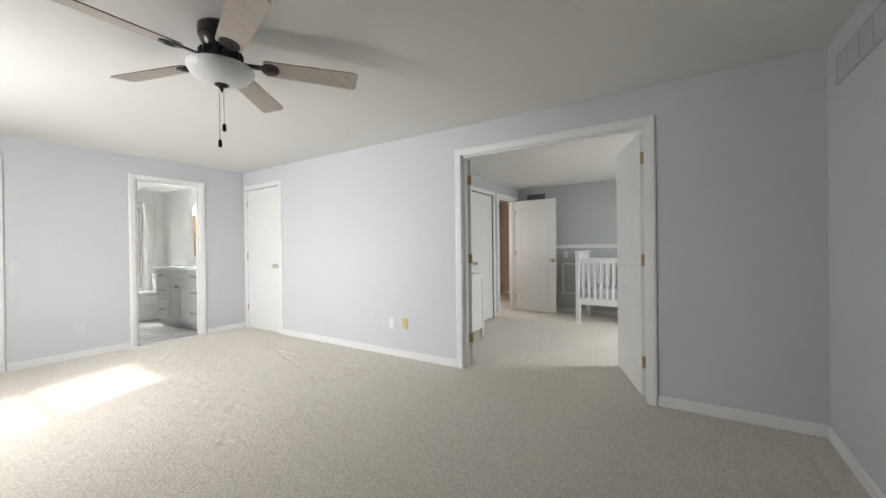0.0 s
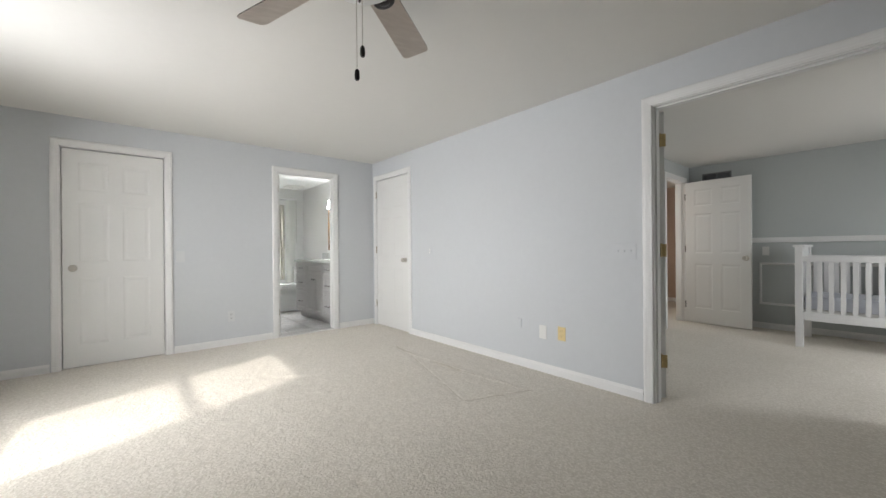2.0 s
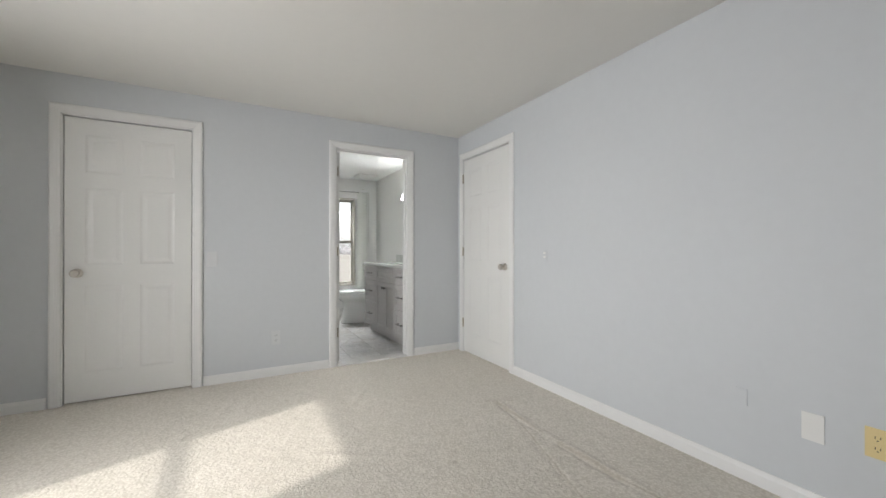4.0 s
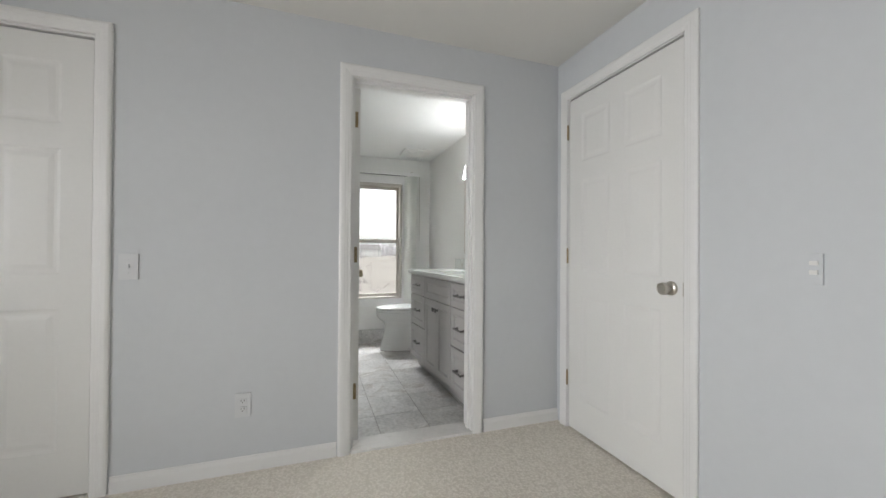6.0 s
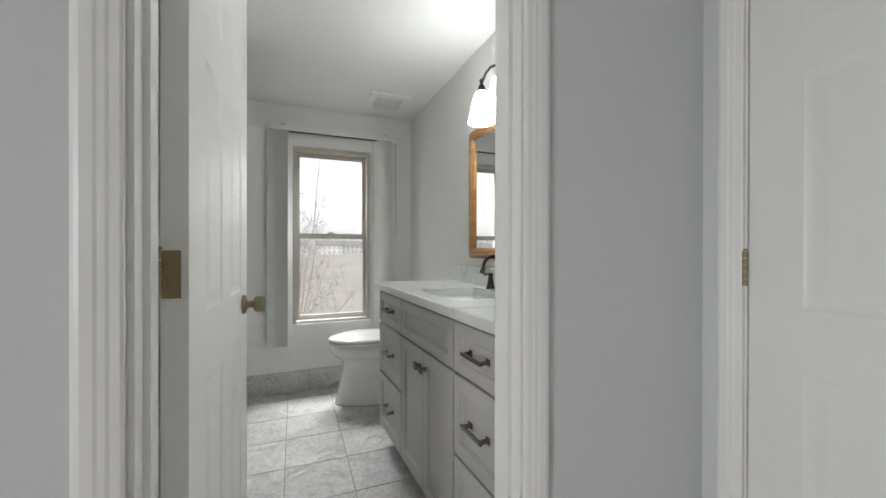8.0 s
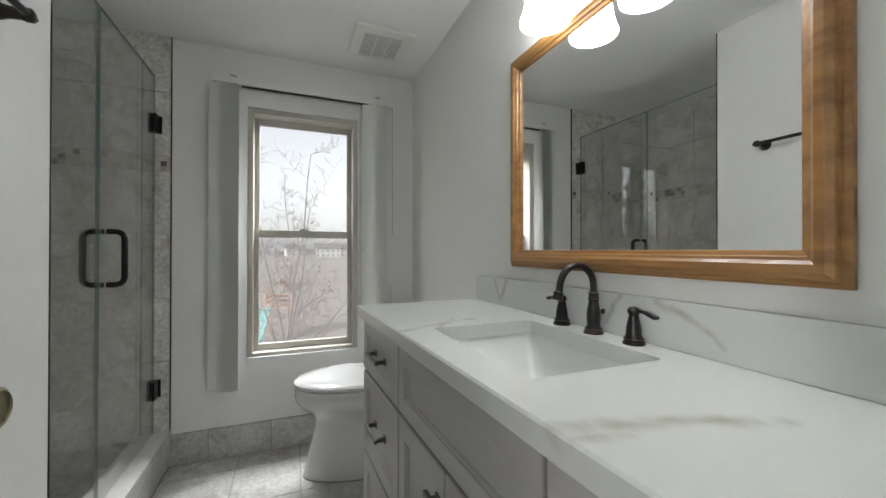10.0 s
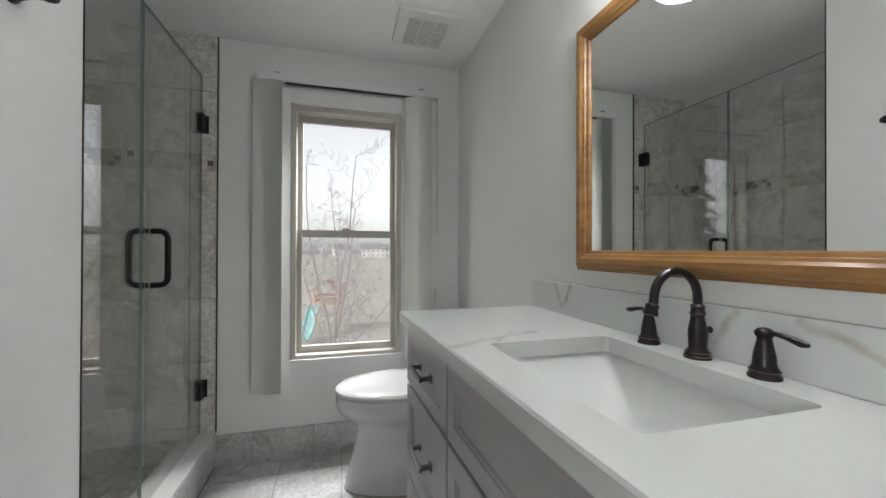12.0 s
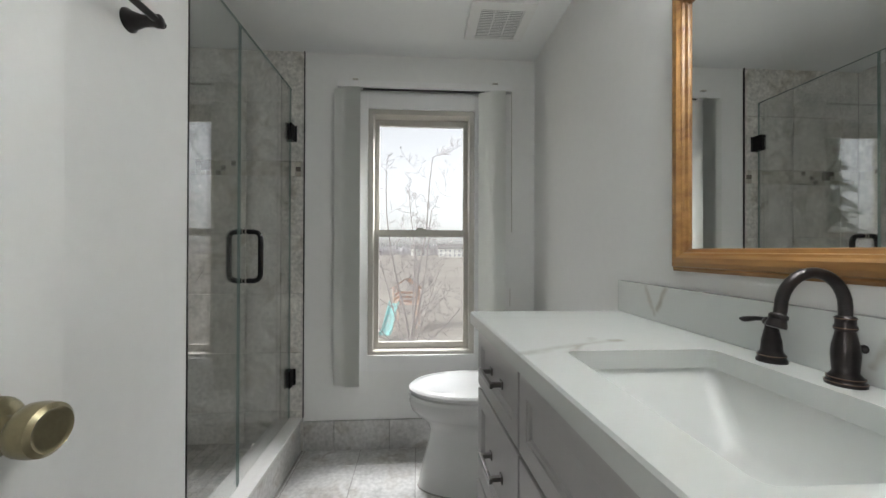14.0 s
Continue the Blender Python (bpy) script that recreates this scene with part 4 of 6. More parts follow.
# ---- ceiling fan ----
def ceiling_fan(x, y):
    r = root("ceiling_fan", pose(x, y, BC), "bronze ceiling fan with five bleached blades and a frosted bowl light", "ceiling fan")
    part("canopy", lathe(bmesh.new(), [(0.095, 0.0), (0.105, -0.008), (0.107, -0.03), (0.104, -0.055), (0.098, -0.06), (0.099, -0.07), (0.085, -0.10), (0.075, -0.115)], 40), "bronze", r, smooth=True)
    part("motor", lathe(bmesh.new(), [(0.07, -0.115), (0.085, -0.120), (0.098, -0.135), (0.098, -0.165), (0.09, -0.178), (0.06, -0.185)], 40), "bronze", r, smooth=True)
    fin = None
    for k in range(20):
        if fin is None:
            fin = mesh_of("cooling_fin", B(0.088, 0.104, -0.004, 0.004, -0.168, -0.128), "black")
        ob = new("cooling_fin", fin)
        ob.parent, ob.matrix_local = r, pose(0, 0, 0, 0, 0, k * 18)
    part("switch_housing", lathe(bmesh.new(), [(0.06, -0.185), (0.075, -0.19), (0.075, -0.205), (0.12, -0.21), (0.12, -0.214)], 32), "bronze", r, smooth=True)
    bowl = [(0.150, -0.205), (0.156, -0.208), (0.157, -0.214)] + [(0.155 * math.cos(a), -0.214 - 0.082 * math.sin(a)) for a in [radians(q) for q in range(8, 86, 8)]] + [(0.012, -0.296)]
    part("glass_bowl", lathe(bmesh.new(), bowl, 48), "bowl", r, "frosted white glass bowl", smooth=True)
    part("finial", lathe(bmesh.new(), [(0.034, -0.294), (0.033, -0.298), (0.02, -0.305), (0.010, -0.312), (0.009, -0.320), (0.005, -0.324), (0.004, -0.332)], 20), "bronze", r, smooth=True)
    for dx, dy, zz in ((0.012, 0.004, -0.50), (-0.012, -0.006, -0.58)):
        ch = part("pull_chain", tube(bmesh.new(), [(dx, dy, -0.30), (dx, dy, zz)], 0.0014, 6), "nickel", r, "thin beaded pull chain")
        part("fob", lathe(bmesh.new(), [(0.004, zz + 0.002), (0.0085, zz - 0.004), (0.0095, zz - 0.018), (0.0095, zz - 0.032), (0.006, zz - 0.038)], 14, Matrix.Translation((dx, dy, 0))), "black", ch, smooth=True)
    # one blade with its iron, then copies sharing the meshes
    outline = [(0.20, -0.052), (0.215, -0.060), (0.66, -0.073), (0.685, -0.068), (0.695, -0.055), (0.695, 0.055), (0.685, 0.068), (0.66, 0.073), (0.215, 0.060), (0.20, 0.052)]
    bl = bmesh.new()
    lo = [bl.verts.new((px, py, -0.003)) for px, py in outline]
    hi = [bl.verts.new((px, py, 0.002)) for px, py in outline]
    bl.faces.new(list(reversed(lo)))
    top = bl.faces.new(hi)
    for k in range(len(outline)):
        bl.faces.new((lo[k], lo[(k + 1) % len(outline)], hi[(k + 1) % len(outline)], hi[k]))
    blade = mesh_of("blade", bl, "blade")
    blade.materials.append(M["blade_top"])
    for f in blade.polygons:
        if f.normal.z > -0.5:
            f.material_index = 1
    ir = bmesh.new()
    box(ir, 0.085, 0.20, -0.016, 0.016, -0.004, 0.004, bevel=0.003)
    lathe(ir, [(0.040, -0.010), (0.046, -0.008), (0.046, -0.003)], 28, Matrix.Translation((0.232, 0, 0)))
    lathe(ir, [(0.020, -0.016), (0.024, -0.013), (0.024, -0.010)], 20, Matrix.Translation((0.232, 0, 0)))
    iron = mesh_of("blade_iron", ir, "bronze", True)
    for k in range(5):
        a = 54 + 72 * k
        m = pose(0, 0, -0.176, 0, 0, a) @ pose(0, 0, 0, -13, 0, 0)
        ob = new("blade", blade)
        ob.parent, ob.matrix_local = r, m
        o2 = new("blade_iron", iron)
        o2.parent, o2.matrix_local = ob, Matrix()
    return r


ceiling_fan(-2.135, 1.085)


# ---- nursery furniture ----
def crib():
    x0, x1, y0, y1 = -1.505, -0.13, 5.88, 6.62
    r = root("crib", pose((x0 + x1) / 2, (y0 + y1) / 2, 0), "white slatted wooden crib with a pale blue mattress against the wall", "crib")
    inv = r.matrix_world.inverted()

    def put(name, b, material="crib", label="", sm=False):
        ob = part(name, b, material, r, label, sm)
        ob.matrix_local = inv
        return ob
    p = 0.062
    for x in (x0, x1 - p):
        for y in (y0, y1 - p):
            put("leg", B(x, x + p, y, y + p, 0, 1.06, bevel=0.004))
        put("end_cap", B(x - 0.015, x + p + 0.015, y0 - 0.012, y1 + 0.012, 1.06, 1.085, bevel=0.006))
        put("end_panel", B(x + 0.02, x + 0.042, y0 + p, y1 - p, 0.34, 1.055))
    for y in (y0 + 0.012, y1 - p + 0.012):
        put("top_rail", B(x0 + p, x1 - p, y, y + 0.035, 0.905, 0.965, bevel=0.006))
        put("bottom_rail", B(x0 + p, x1 - p, y, y + 0.03, 0.285, 0.375, bevel=0.004))
        n = 15
        b = B(-0.019, 0.019, 0.010, 0.024, 0.375, 0.905, bevel=0.002)
        me = mesh_of("slat", b, "crib")
        for k in range(n):
            ob = new("slat", me)
            ob.parent, ob.matrix_local = r, inv @ Matrix.Translation((x0 + p + (x1 - x0 - 2 * p) * (k + 0.5) / n, y, 0))
    b = B(x0 + p + 0.005, x1 - p - 0.005, y0 + 0.055, y1 - 0.055, 0.40, 0.54, bevel=0.03)
    put("mattress", b, "mattress", "white and blue crib mattress", True)
    put("mattress_board", B(x0 + p, x1 - p, y0 + 0.05, y1 - 0.05, 0.38, 0.40))


crib()


def dresser():
    x0, x1, y0, y1, h = -2.735, -2.29, 3.97, 4.42, 0.83
    r = root("dresser", pose((x0 + x1) / 2, (y0 + y1) / 2, 0), "small white painted dresser with tapered legs", "dresser")
    inv = r.matrix_world.inverted()

    def put(name, b, material="crib", parent=None):
        ob = part(name, b, material, parent or r)
        ob.matrix_local = inv if parent is None else Matrix()
        return ob
    put("body", B(x0 + 0.012, x1 - 0.02, y0 + 0.012, y1 - 0.012, 0.13, h - 0.022, bevel=0.003))
    put("top", B(x0, x1, y0, y1, h - 0.022, h, bevel=0.004))
    for x in (x0 + 0.015, x1 - 0.05):
        for y in (y0 + 0.015, y1 - 0.05):
            put("leg", B(x, x + 0.035, y, y + 0.035, 0, 0.13, bevel=0.003))
    b = bmesh.new()
    for p, q, u, v in ((y0 + 0.012, y0 + 0.05, 0.13, h - 0.022), (y1 - 0.05, y1 - 0.012, 0.13, h - 0.022), (y0 + 0.05, y1 - 0.05, h - 0.07, h - 0.022), (y0 + 0.05, y1 - 0.05, 0.13, 0.18)):
        box(b, x1 - 0.02, x1 - 0.012, p, q, u, v)
    put("side_frame", b)
    for k in range(3):
        z = 0.15 + k * 0.218
        d = put("drawer", B(x0 + 0.02, x1 - 0.03, y1 - 0.012, y1 - 0.001, z, z + 0.205, bevel=0.003))
        put("knob", lathe(bmesh.new(), [(0.006, 0), (0.006, 0.012), (0.015, 0.018), (0.013, 0.026)], 14, Matrix.Translation(((x0 + x1) / 2, y1 - 0.001, z + 0.1)) @ pose(0, 0, 0, -90)), "nickel", d)


dresser()


# ---- bathroom: vertical blind ----
def vertical_blind():
    r = root("vertical_blind", pose(TW, 2.41, 2.0), "ivory vertical blind drawn open beside the window", "window blind")
    inv = r.matrix_world.inverted()

    def put(name, b, material, parent=None, label=""):
        ob = part(name, b, material, parent or r, label)
        ob.matrix_local = inv
        return ob
    put("head_rail", B(TW + 0.018, TW + 0.058, 1.925, 2.895, 2.012, 2.048, bevel=0.003), "trim")
    for y in (2.02, 2.80):
        put("bracket", B(TW, TW + 0.035, y - 0.012, y + 0.012, 2.048, 2.056), "trim")
        put("clip", B(TW + 0.02, TW + 0.05, y - 0.014, y + 0.014, 2.056, 2.062), "nickel")
    put("track_shadow", B(TW + 0.030, TW + 0.046, 2.06, 2.74, 2.0065, 2.0115), "gap")
    vane = None
    for side, y0, n, step in ((0, 1.945, 9, 0.0085), (1, 2.745, 9, 0.0085)):
        for k in range(n):
            if vane is None:
                b = bmesh.new()
                rows = [[b.verts.new((u, 0.006 * (1 - (u / 0.0445) ** 2) + t, z)) for u in (-0.0445, -0.022, 0, 0.022, 0.0445)] for t in (0, 0.0012) for z in (-1.63, 0)]
                for lo, hi in ((0, 1), (2, 3)):
                    for i in range(4):
                        b.faces.new((rows[lo][i], rows[lo][i + 1], rows[hi][i + 1], rows[hi][i]))
                bmesh.ops.recalc_face_normals(b, faces=b.faces[:])
                vane = mesh_of("vane", b, "vane", True)
            ob = new("vane", vane)
            ob.parent = r
            ob.matrix_local = inv @ Matrix.Translation((TW + 0.060 + 0.004 * (k % 2), y0 + k * step, 2.006)) @ pose(0, 0, 0, 0, 0, 62 if side == 0 else 60)
    put("wand", tube(bmesh.new(), [(TW + 0.045, 2.893, 2.01), (TW + 0.05, 2.894, 1.22)], 0.0028, 6), "vinyl")
    put("cord_loop", tube(bmesh.new(), [(TW + 0.02, 2.893, 0.90), (TW + 0.02, 2.893, 0.80)], 0.002, 6), "vinyl")


vertical_blind()


# ---- toilet ----
def toilet():
    cx = -7.78
    r = root("toilet", pose(cx, 2.7, 0), "white porcelain two-piece toilet with the lid closed", "toilet")

    def ring_body(rows, seg=36):
        """Rings of (z, half width, front y, back y): round in front, squarer behind."""
        b = bmesh.new()
        rr = []
        for z, hw, yf, yb in rows:
            ring = []
            cy = yb - hw * 0.9
            for k in range(seg):
                a = 2 * math.pi * k / seg
                s, c = math.sin(a), math.cos(a)
                if s < 0:
                    ring.append(b.verts.new((hw * c, cy + s * (cy - yf), z)))
                else:
                    e = 0.55
                    ring.append(b.verts.new((hw * math.copysign(abs(c) ** e, c), cy + (yb - cy) * abs(s) ** e, z)))
            rr.append(ring)
        for p, q in zip(rr, rr[1:]):
            for k in range(seg):
                b.faces.new((p[k], p[(k + 1) % seg], q[(k + 1) % seg], q[k]))
        b.faces.new(list(reversed(rr[0]))); b.faces.new(rr[-1])
        bmesh.ops.recalc_face_normals(b, faces=b.faces[:])
        return b
    o = -2.7
    F = lambda *rows: ring_body([(z * 1.03, hw * 1.05, yf + o + 0.01, yb + o) for z, hw, yf, yb in rows])
    part("bowl", F((0, 0.150, 2.362, 2.99), (0.02, 0.148, 2.364, 2.99), (0.12, 0.130, 2.388, 2.985), (0.21, 0.114, 2.412, 2.985), (0.26, 0.110, 2.418, 2.985), (0.295, 0.122, 2.405, 2.985), (0.33, 0.162, 2.358, 2.985), (0.36, 0.182, 2.328, 2.98), (0.395, 0.188, 2.318, 2.98), (0.412, 0.184, 2.323, 2.98)), "porcelain", r, smooth=True)
    part("seat", F((0.415, 0.180, 2.326, 2.80), (0.418, 0.186, 2.318, 2.805), (0.434, 0.186, 2.318, 2.805), (0.438, 0.180, 2.325, 2.80)), "porcelain", r, "white plastic seat", smooth=True)
    part("lid", F((0.441, 0.180, 2.326, 2.80), (0.444, 0.186, 2.318, 2.805), (0.456, 0.187, 2.317, 2.805), (0.466, 0.178, 2.330, 2.795), (0.471, 0.14, 2.38, 2.76), (0.4725, 0.06, 2.48, 2.70)), "porcelain", r, "white closed lid", smooth=True)
    tk = part("tank", B(-0.215, 0.215, 2.80 + o, 3.02 + o, 0.41, 0.74, bevel=0.02), "porcelain", r, smooth=True)
    part("tank_lid", B(-0.225, 0.225, 2.79 + o, 3.028 + o, 0.74, 0.77, bevel=0.01), "porcelain", r, smooth=True)
    part("flush_lever", tube(bmesh.new(), [(-0.16, 2.80 + o, 0.70), (-0.16, 2.785 + o, 0.70), (-0.10, 2.78 + o, 0.695)], 0.006, 8), "nickel", r)
    part("base_caulk", F((0.0, 0.153, 2.358, 2.992), (0.005, 0.151, 2.361, 2.991)), "grout", r)
    part("bolt_cap", lathe(bmesh.new(), [(0.012, 0.0), (0.011, 0.012), (0.006, 0.017)], 12, Matrix.Translation((0.150, 2.66 + o, 0.012))), "porcelain", r)


toilet()


# ---- vanity ----
def panel_front(w, h, fr=0.05, t=0.019, d=0.007):
    """A cabinet front with a recessed flat panel and a moulded inner edge: local x 0..w, z 0..h, y 0 back to -t front."""
    b = bmesh.new()
    rings = []
    for s, y in ((0, 0), (0, -t + 0.002), (0.002, -t), (fr, -t), (fr + 0.002, -t + 0.003), (fr + 0.006, -t + 0.0045), (fr + 0.010, -t + d + 0.002)):
        rings.append([b.verts.new(p) for p in ((s, y, s), (w - s, y, s), (w - s, y, h - s), (s, y, h - s))])
    for p, q in zip(rings, rings[1:]):
        for k in range(4):
            b.faces.new((p[k], p[(k + 1) % 4], q[(k + 1) % 4], q[k]))
    b.faces.new(rings[-1]); b.faces.new(rings[0][::-1])
    bmesh.ops.recalc_face_normals(b, faces=b.faces[:])
    return b


def pull_bm(w=0.128):
    b = bmesh.new()
    for x in (-w / 2 + 0.012, w / 2 - 0.012):
        box(b, x - 0.010, x + 0.010, -0.004, 0, -0.010, 0.010, bevel=0.001)
        box(b, x - 0.0055, x + 0.0055, -0.026, -0.004, -0.0055, 0.0055, bevel=0.001)
    box(b, -w / 2, w / 2, -0.034, -0.026, -0.006, 0.006, bevel=0.0015)
    return b


VF, VT = 2.575, 0.885
SKEW = 2.7
CX0, CX1, CY0, CY1, CZ = -7.168, -5.828, 2.535, TN, 0.923


def vanity_unit(name, x0, x1, fronts, label):
    """A base cabinet; fronts: (name, x0, x1, z0, z1, hardware)."""
    r = root(name, Matrix.Translation((CX0, CY0, 0)) @ pose(0, 0, 0, 0, 0, SKEW) @ Matrix.Translation(((x0 + x1) / 2 - CX0, VF - CY0, 0)), label, "cabinet", group="bathroom vanity cabinets")
    inv = Matrix.Translation((-(x0 + x1) / 2, -VF, 0))
    bb = B(x0 + 0.0005, x1 - 0.0005, VF, TN - 0.08, 0.10, VT if name == "drawer_cabinet" else 0.70)
    if name != "drawer_cabinet":
        box(bb, x0 + 0.0005, x1 - 0.0005, VF, VF + 0.018, 0.70, VT); box(bb, x0 + 0.0005, x0 + 0.018, VF + 0.018, TN - 0.08, 0.70, VT); box(bb, x1 - 0.018, x1 - 0.0005, VF + 0.018, TN - 0.08, 0.70, VT)
    bd = part("body", bb, "cabinet", r)
    bd.matrix_local = inv
    part("toe_kick", B(x0 + 0.0005, x1 - 0.0005, VF + 0.065, TN - 0.08, 0, 0.10), "cabinet", r).matrix_local = inv
    pl = mesh_of("pull", pull_bm(), "pull")
    for nm, a, c, z0, z1, hw in fronts:
        f = part(nm, panel_front(c - a, z1 - z0, fr=0.048 if z1 - z0 > 0.25 else 0.042), "cabinet", r)
        f.matrix_local = inv @ Matrix.Translation((a, VF - 0.001, z0))
        if hw == "pull":
            ob = new("pull", pl)
            ob.parent, ob.matrix_local = f, Matrix.Translation(((c - a) / 2, -0.0125, (z1 - z0) / 2))
            ob["label"] = "square brushed dark nickel bar pull"
        elif hw:
            b = bmesh.new()
            box(b, -0.008, 0.008, -0.004, 0, -0.008, 0.008)
            box(b, -0.005, 0.005, -0.018, -0.004, -0.005, 0.005)
            box(b, -0.015, 0.015, -0.028, -0.018, -0.015, 0.015, bevel=0.003)
            ob = part("knob", b, "pull", f, "square dark nickel knob")
            ob.matrix_local = Matrix.Translation((0.028 if hw == "L" else c - a - 0.028, -0.019, (z1 - z0) - 0.065))
    return r


DR = [(0.705, 0.872), (0.425, 0.695), (0.115, 0.415)]
vanity_unit("drawer_cabinet", -7.148, -6.742, [("drawer", -7.140, -6.746, a, b, "pull") for a, b in DR], "taupe grey three-drawer vanity cabinet with bar pulls")
vanity_unit("sink_cabinet", -6.742, -6.168, [("false_front", -6.738, -6.172, 0.705, 0.872, ""), ("door", -6.738, -6.4565, 0.115, 0.695, "R"), ("door", -6.4535, -6.172, 0.115, 0.695, "L")],
            "taupe grey vanity cabinet with two doors under the basin")
vanity_unit("drawer_cabinet", -6.168, -5.835, [("drawer", -6.164, -5.842, a, b, "pull") for a, b in DR], "taupe grey three-drawer vanity cabinet beside the door")

# countertop with the basin cut-out
SX0, SX1, SY0, SY1 = -6.69, -6.275, 2.652, 2.945


def countertop():
    r = root("countertop", pose((CX0 + CX1) / 2, 2.8, CZ), "white quartz countertop with grey-brown veins on the vanity", "countertop")
    inv = r.matrix_world.inverted()
    b = bmesh.new()
    rad, seg = 0.016, 5

    def rr(z, grow=0.0):
        pts = []
        for cx, cy, a0 in ((SX1 - rad, SY1 - rad, 0), (SX0 + rad, SY1 - rad, 90), (SX0 + rad, SY0 + rad, 180), (SX1 - rad, SY0 + rad, 270)):
            for k in range(seg + 1):
                a = radians(a0 + 90 * k / seg)
                pts.append(b.verts.new((cx + (rad + grow) * math.cos(a), cy + (rad + grow) * math.sin(a), z)))
        return pts
    th = 0.036
    hole_t, hole_b = rr(CZ), rr(CZ - th)
    e = 0.004
    near = CY0 + (CX1 - CX0) * math.tan(radians(SKEW))
    outer = [(CX1, CY1), (CX0, CY1), (CX0, CY0), (CX1, near)]
    ins = [(CX1, CY1), (CX0 + e, CY1), (CX0 + e, CY0 + e), (CX1, near + e)]
    ot, om, ob_ = [b.verts.new((x, y, CZ)) for x, y in ins], [b.verts.new((x, y, CZ - e)) for x, y in outer], [b.verts.new((x, y, CZ - th)) for x, y in outer]
    n = seg + 1
    for ring, o in ((hole_t, ot), (hole_b, ob_)):
        for c in range(4):
            arc = ring[c * n:(c + 1) * n]
            for k in range(seg):
                b.faces.new((o[c], arc[k + 1], arc[k]))
            nx = (c + 1) % 4
            b.faces.new((o[c], o[nx], ring[nx * n], arc[-1]))
    for k in range(4):
        b.faces.new((ot[k], ot[(k + 1) % 4], om[(k + 1) % 4], om[k])); b.faces.new((om[k], om[(k + 1) % 4], ob_[(k + 1) % 4], ob_[k]))
    for k in range(len(hole_t)):
        b.faces.new((hole_t[k], hole_b[k], hole_b[(k + 1) % len(hole_t)], hole_t[(k + 1) % len(hole_t)]))
    bmesh.ops.recalc_face_normals(b, faces=b.faces[:])
    part("slab", b, "quartz", r).matrix_local = inv
    part("backsplash", B(CX0 + 0.0, CX1, TN - 0.022, TN - 0.001, CZ + 0.0005, CZ + 0.098, bevel=0.002), "quartz", r, "veined quartz backsplash").matrix_local = inv


countertop()


def basin():
    r = root("sink_basin", pose((SX0 + SX1) / 2, (SY0 + SY1) / 2, CZ - 0.036), "white rectangular undermount sink basin with sloping sides", "sink")
    b = bmesh.new()
    w, d = (SX1 - SX0) / 2 + 0.006, (SY1 - SY0) / 2 + 0.006
    rings = []
    for z, sx, sy, rad, ox in ((-0.0005, 1.0, 1.0, 0.020, 0), (-0.012, 0.985, 0.985, 0.022, 0), (-0.06, 0.84, 0.93, 0.03, 0.005), (-0.105, 0.64, 0.80, 0.04, 0.01), (-0.125, 0.50, 0.56, 0.04, 0.012), (-0.132, 0.30, 0.20, 0.02, 0.012)):
        ring = []
        W, D = w * sx, d * sy
        for cx, cy, a0 in ((W - rad, D - rad, 0), (-W + rad, D - rad, 90), (-W + rad, -D + rad, 180), (W - rad, -D + rad, 270)):
            for k in range(7):
                a = radians(a0 + 15 * k)
                ring.append(b.verts.new((cx + rad * math.cos(a) + ox, cy + rad * math.sin(a), z)))
        rings.append(ring)
    for p, q in zip(rings, rings[1:]):
        for k in range(len(p)):
            b.faces.new((p[k], p[(k + 1) % len(p)], q[(k + 1) % len(p)], q[k]))
    b.faces.new(rings[-1])
    bmesh.ops.recalc_face_normals(b, faces=b.faces[:])
    bmesh.ops.reverse_faces(b, faces=b.faces[:])
    part("bowl", b, "basin", r, smooth=True)
    part("drain", lathe(bmesh.new(), [(0.024, -0.1315), (0.024, -0.128), (0.016, -0.1275), (0.014, -0.1255)], 24, Matrix.Translation((0.012, 0, 0))), "bronze", r, "dark bronze pop-up drain", smooth=True)


basin()


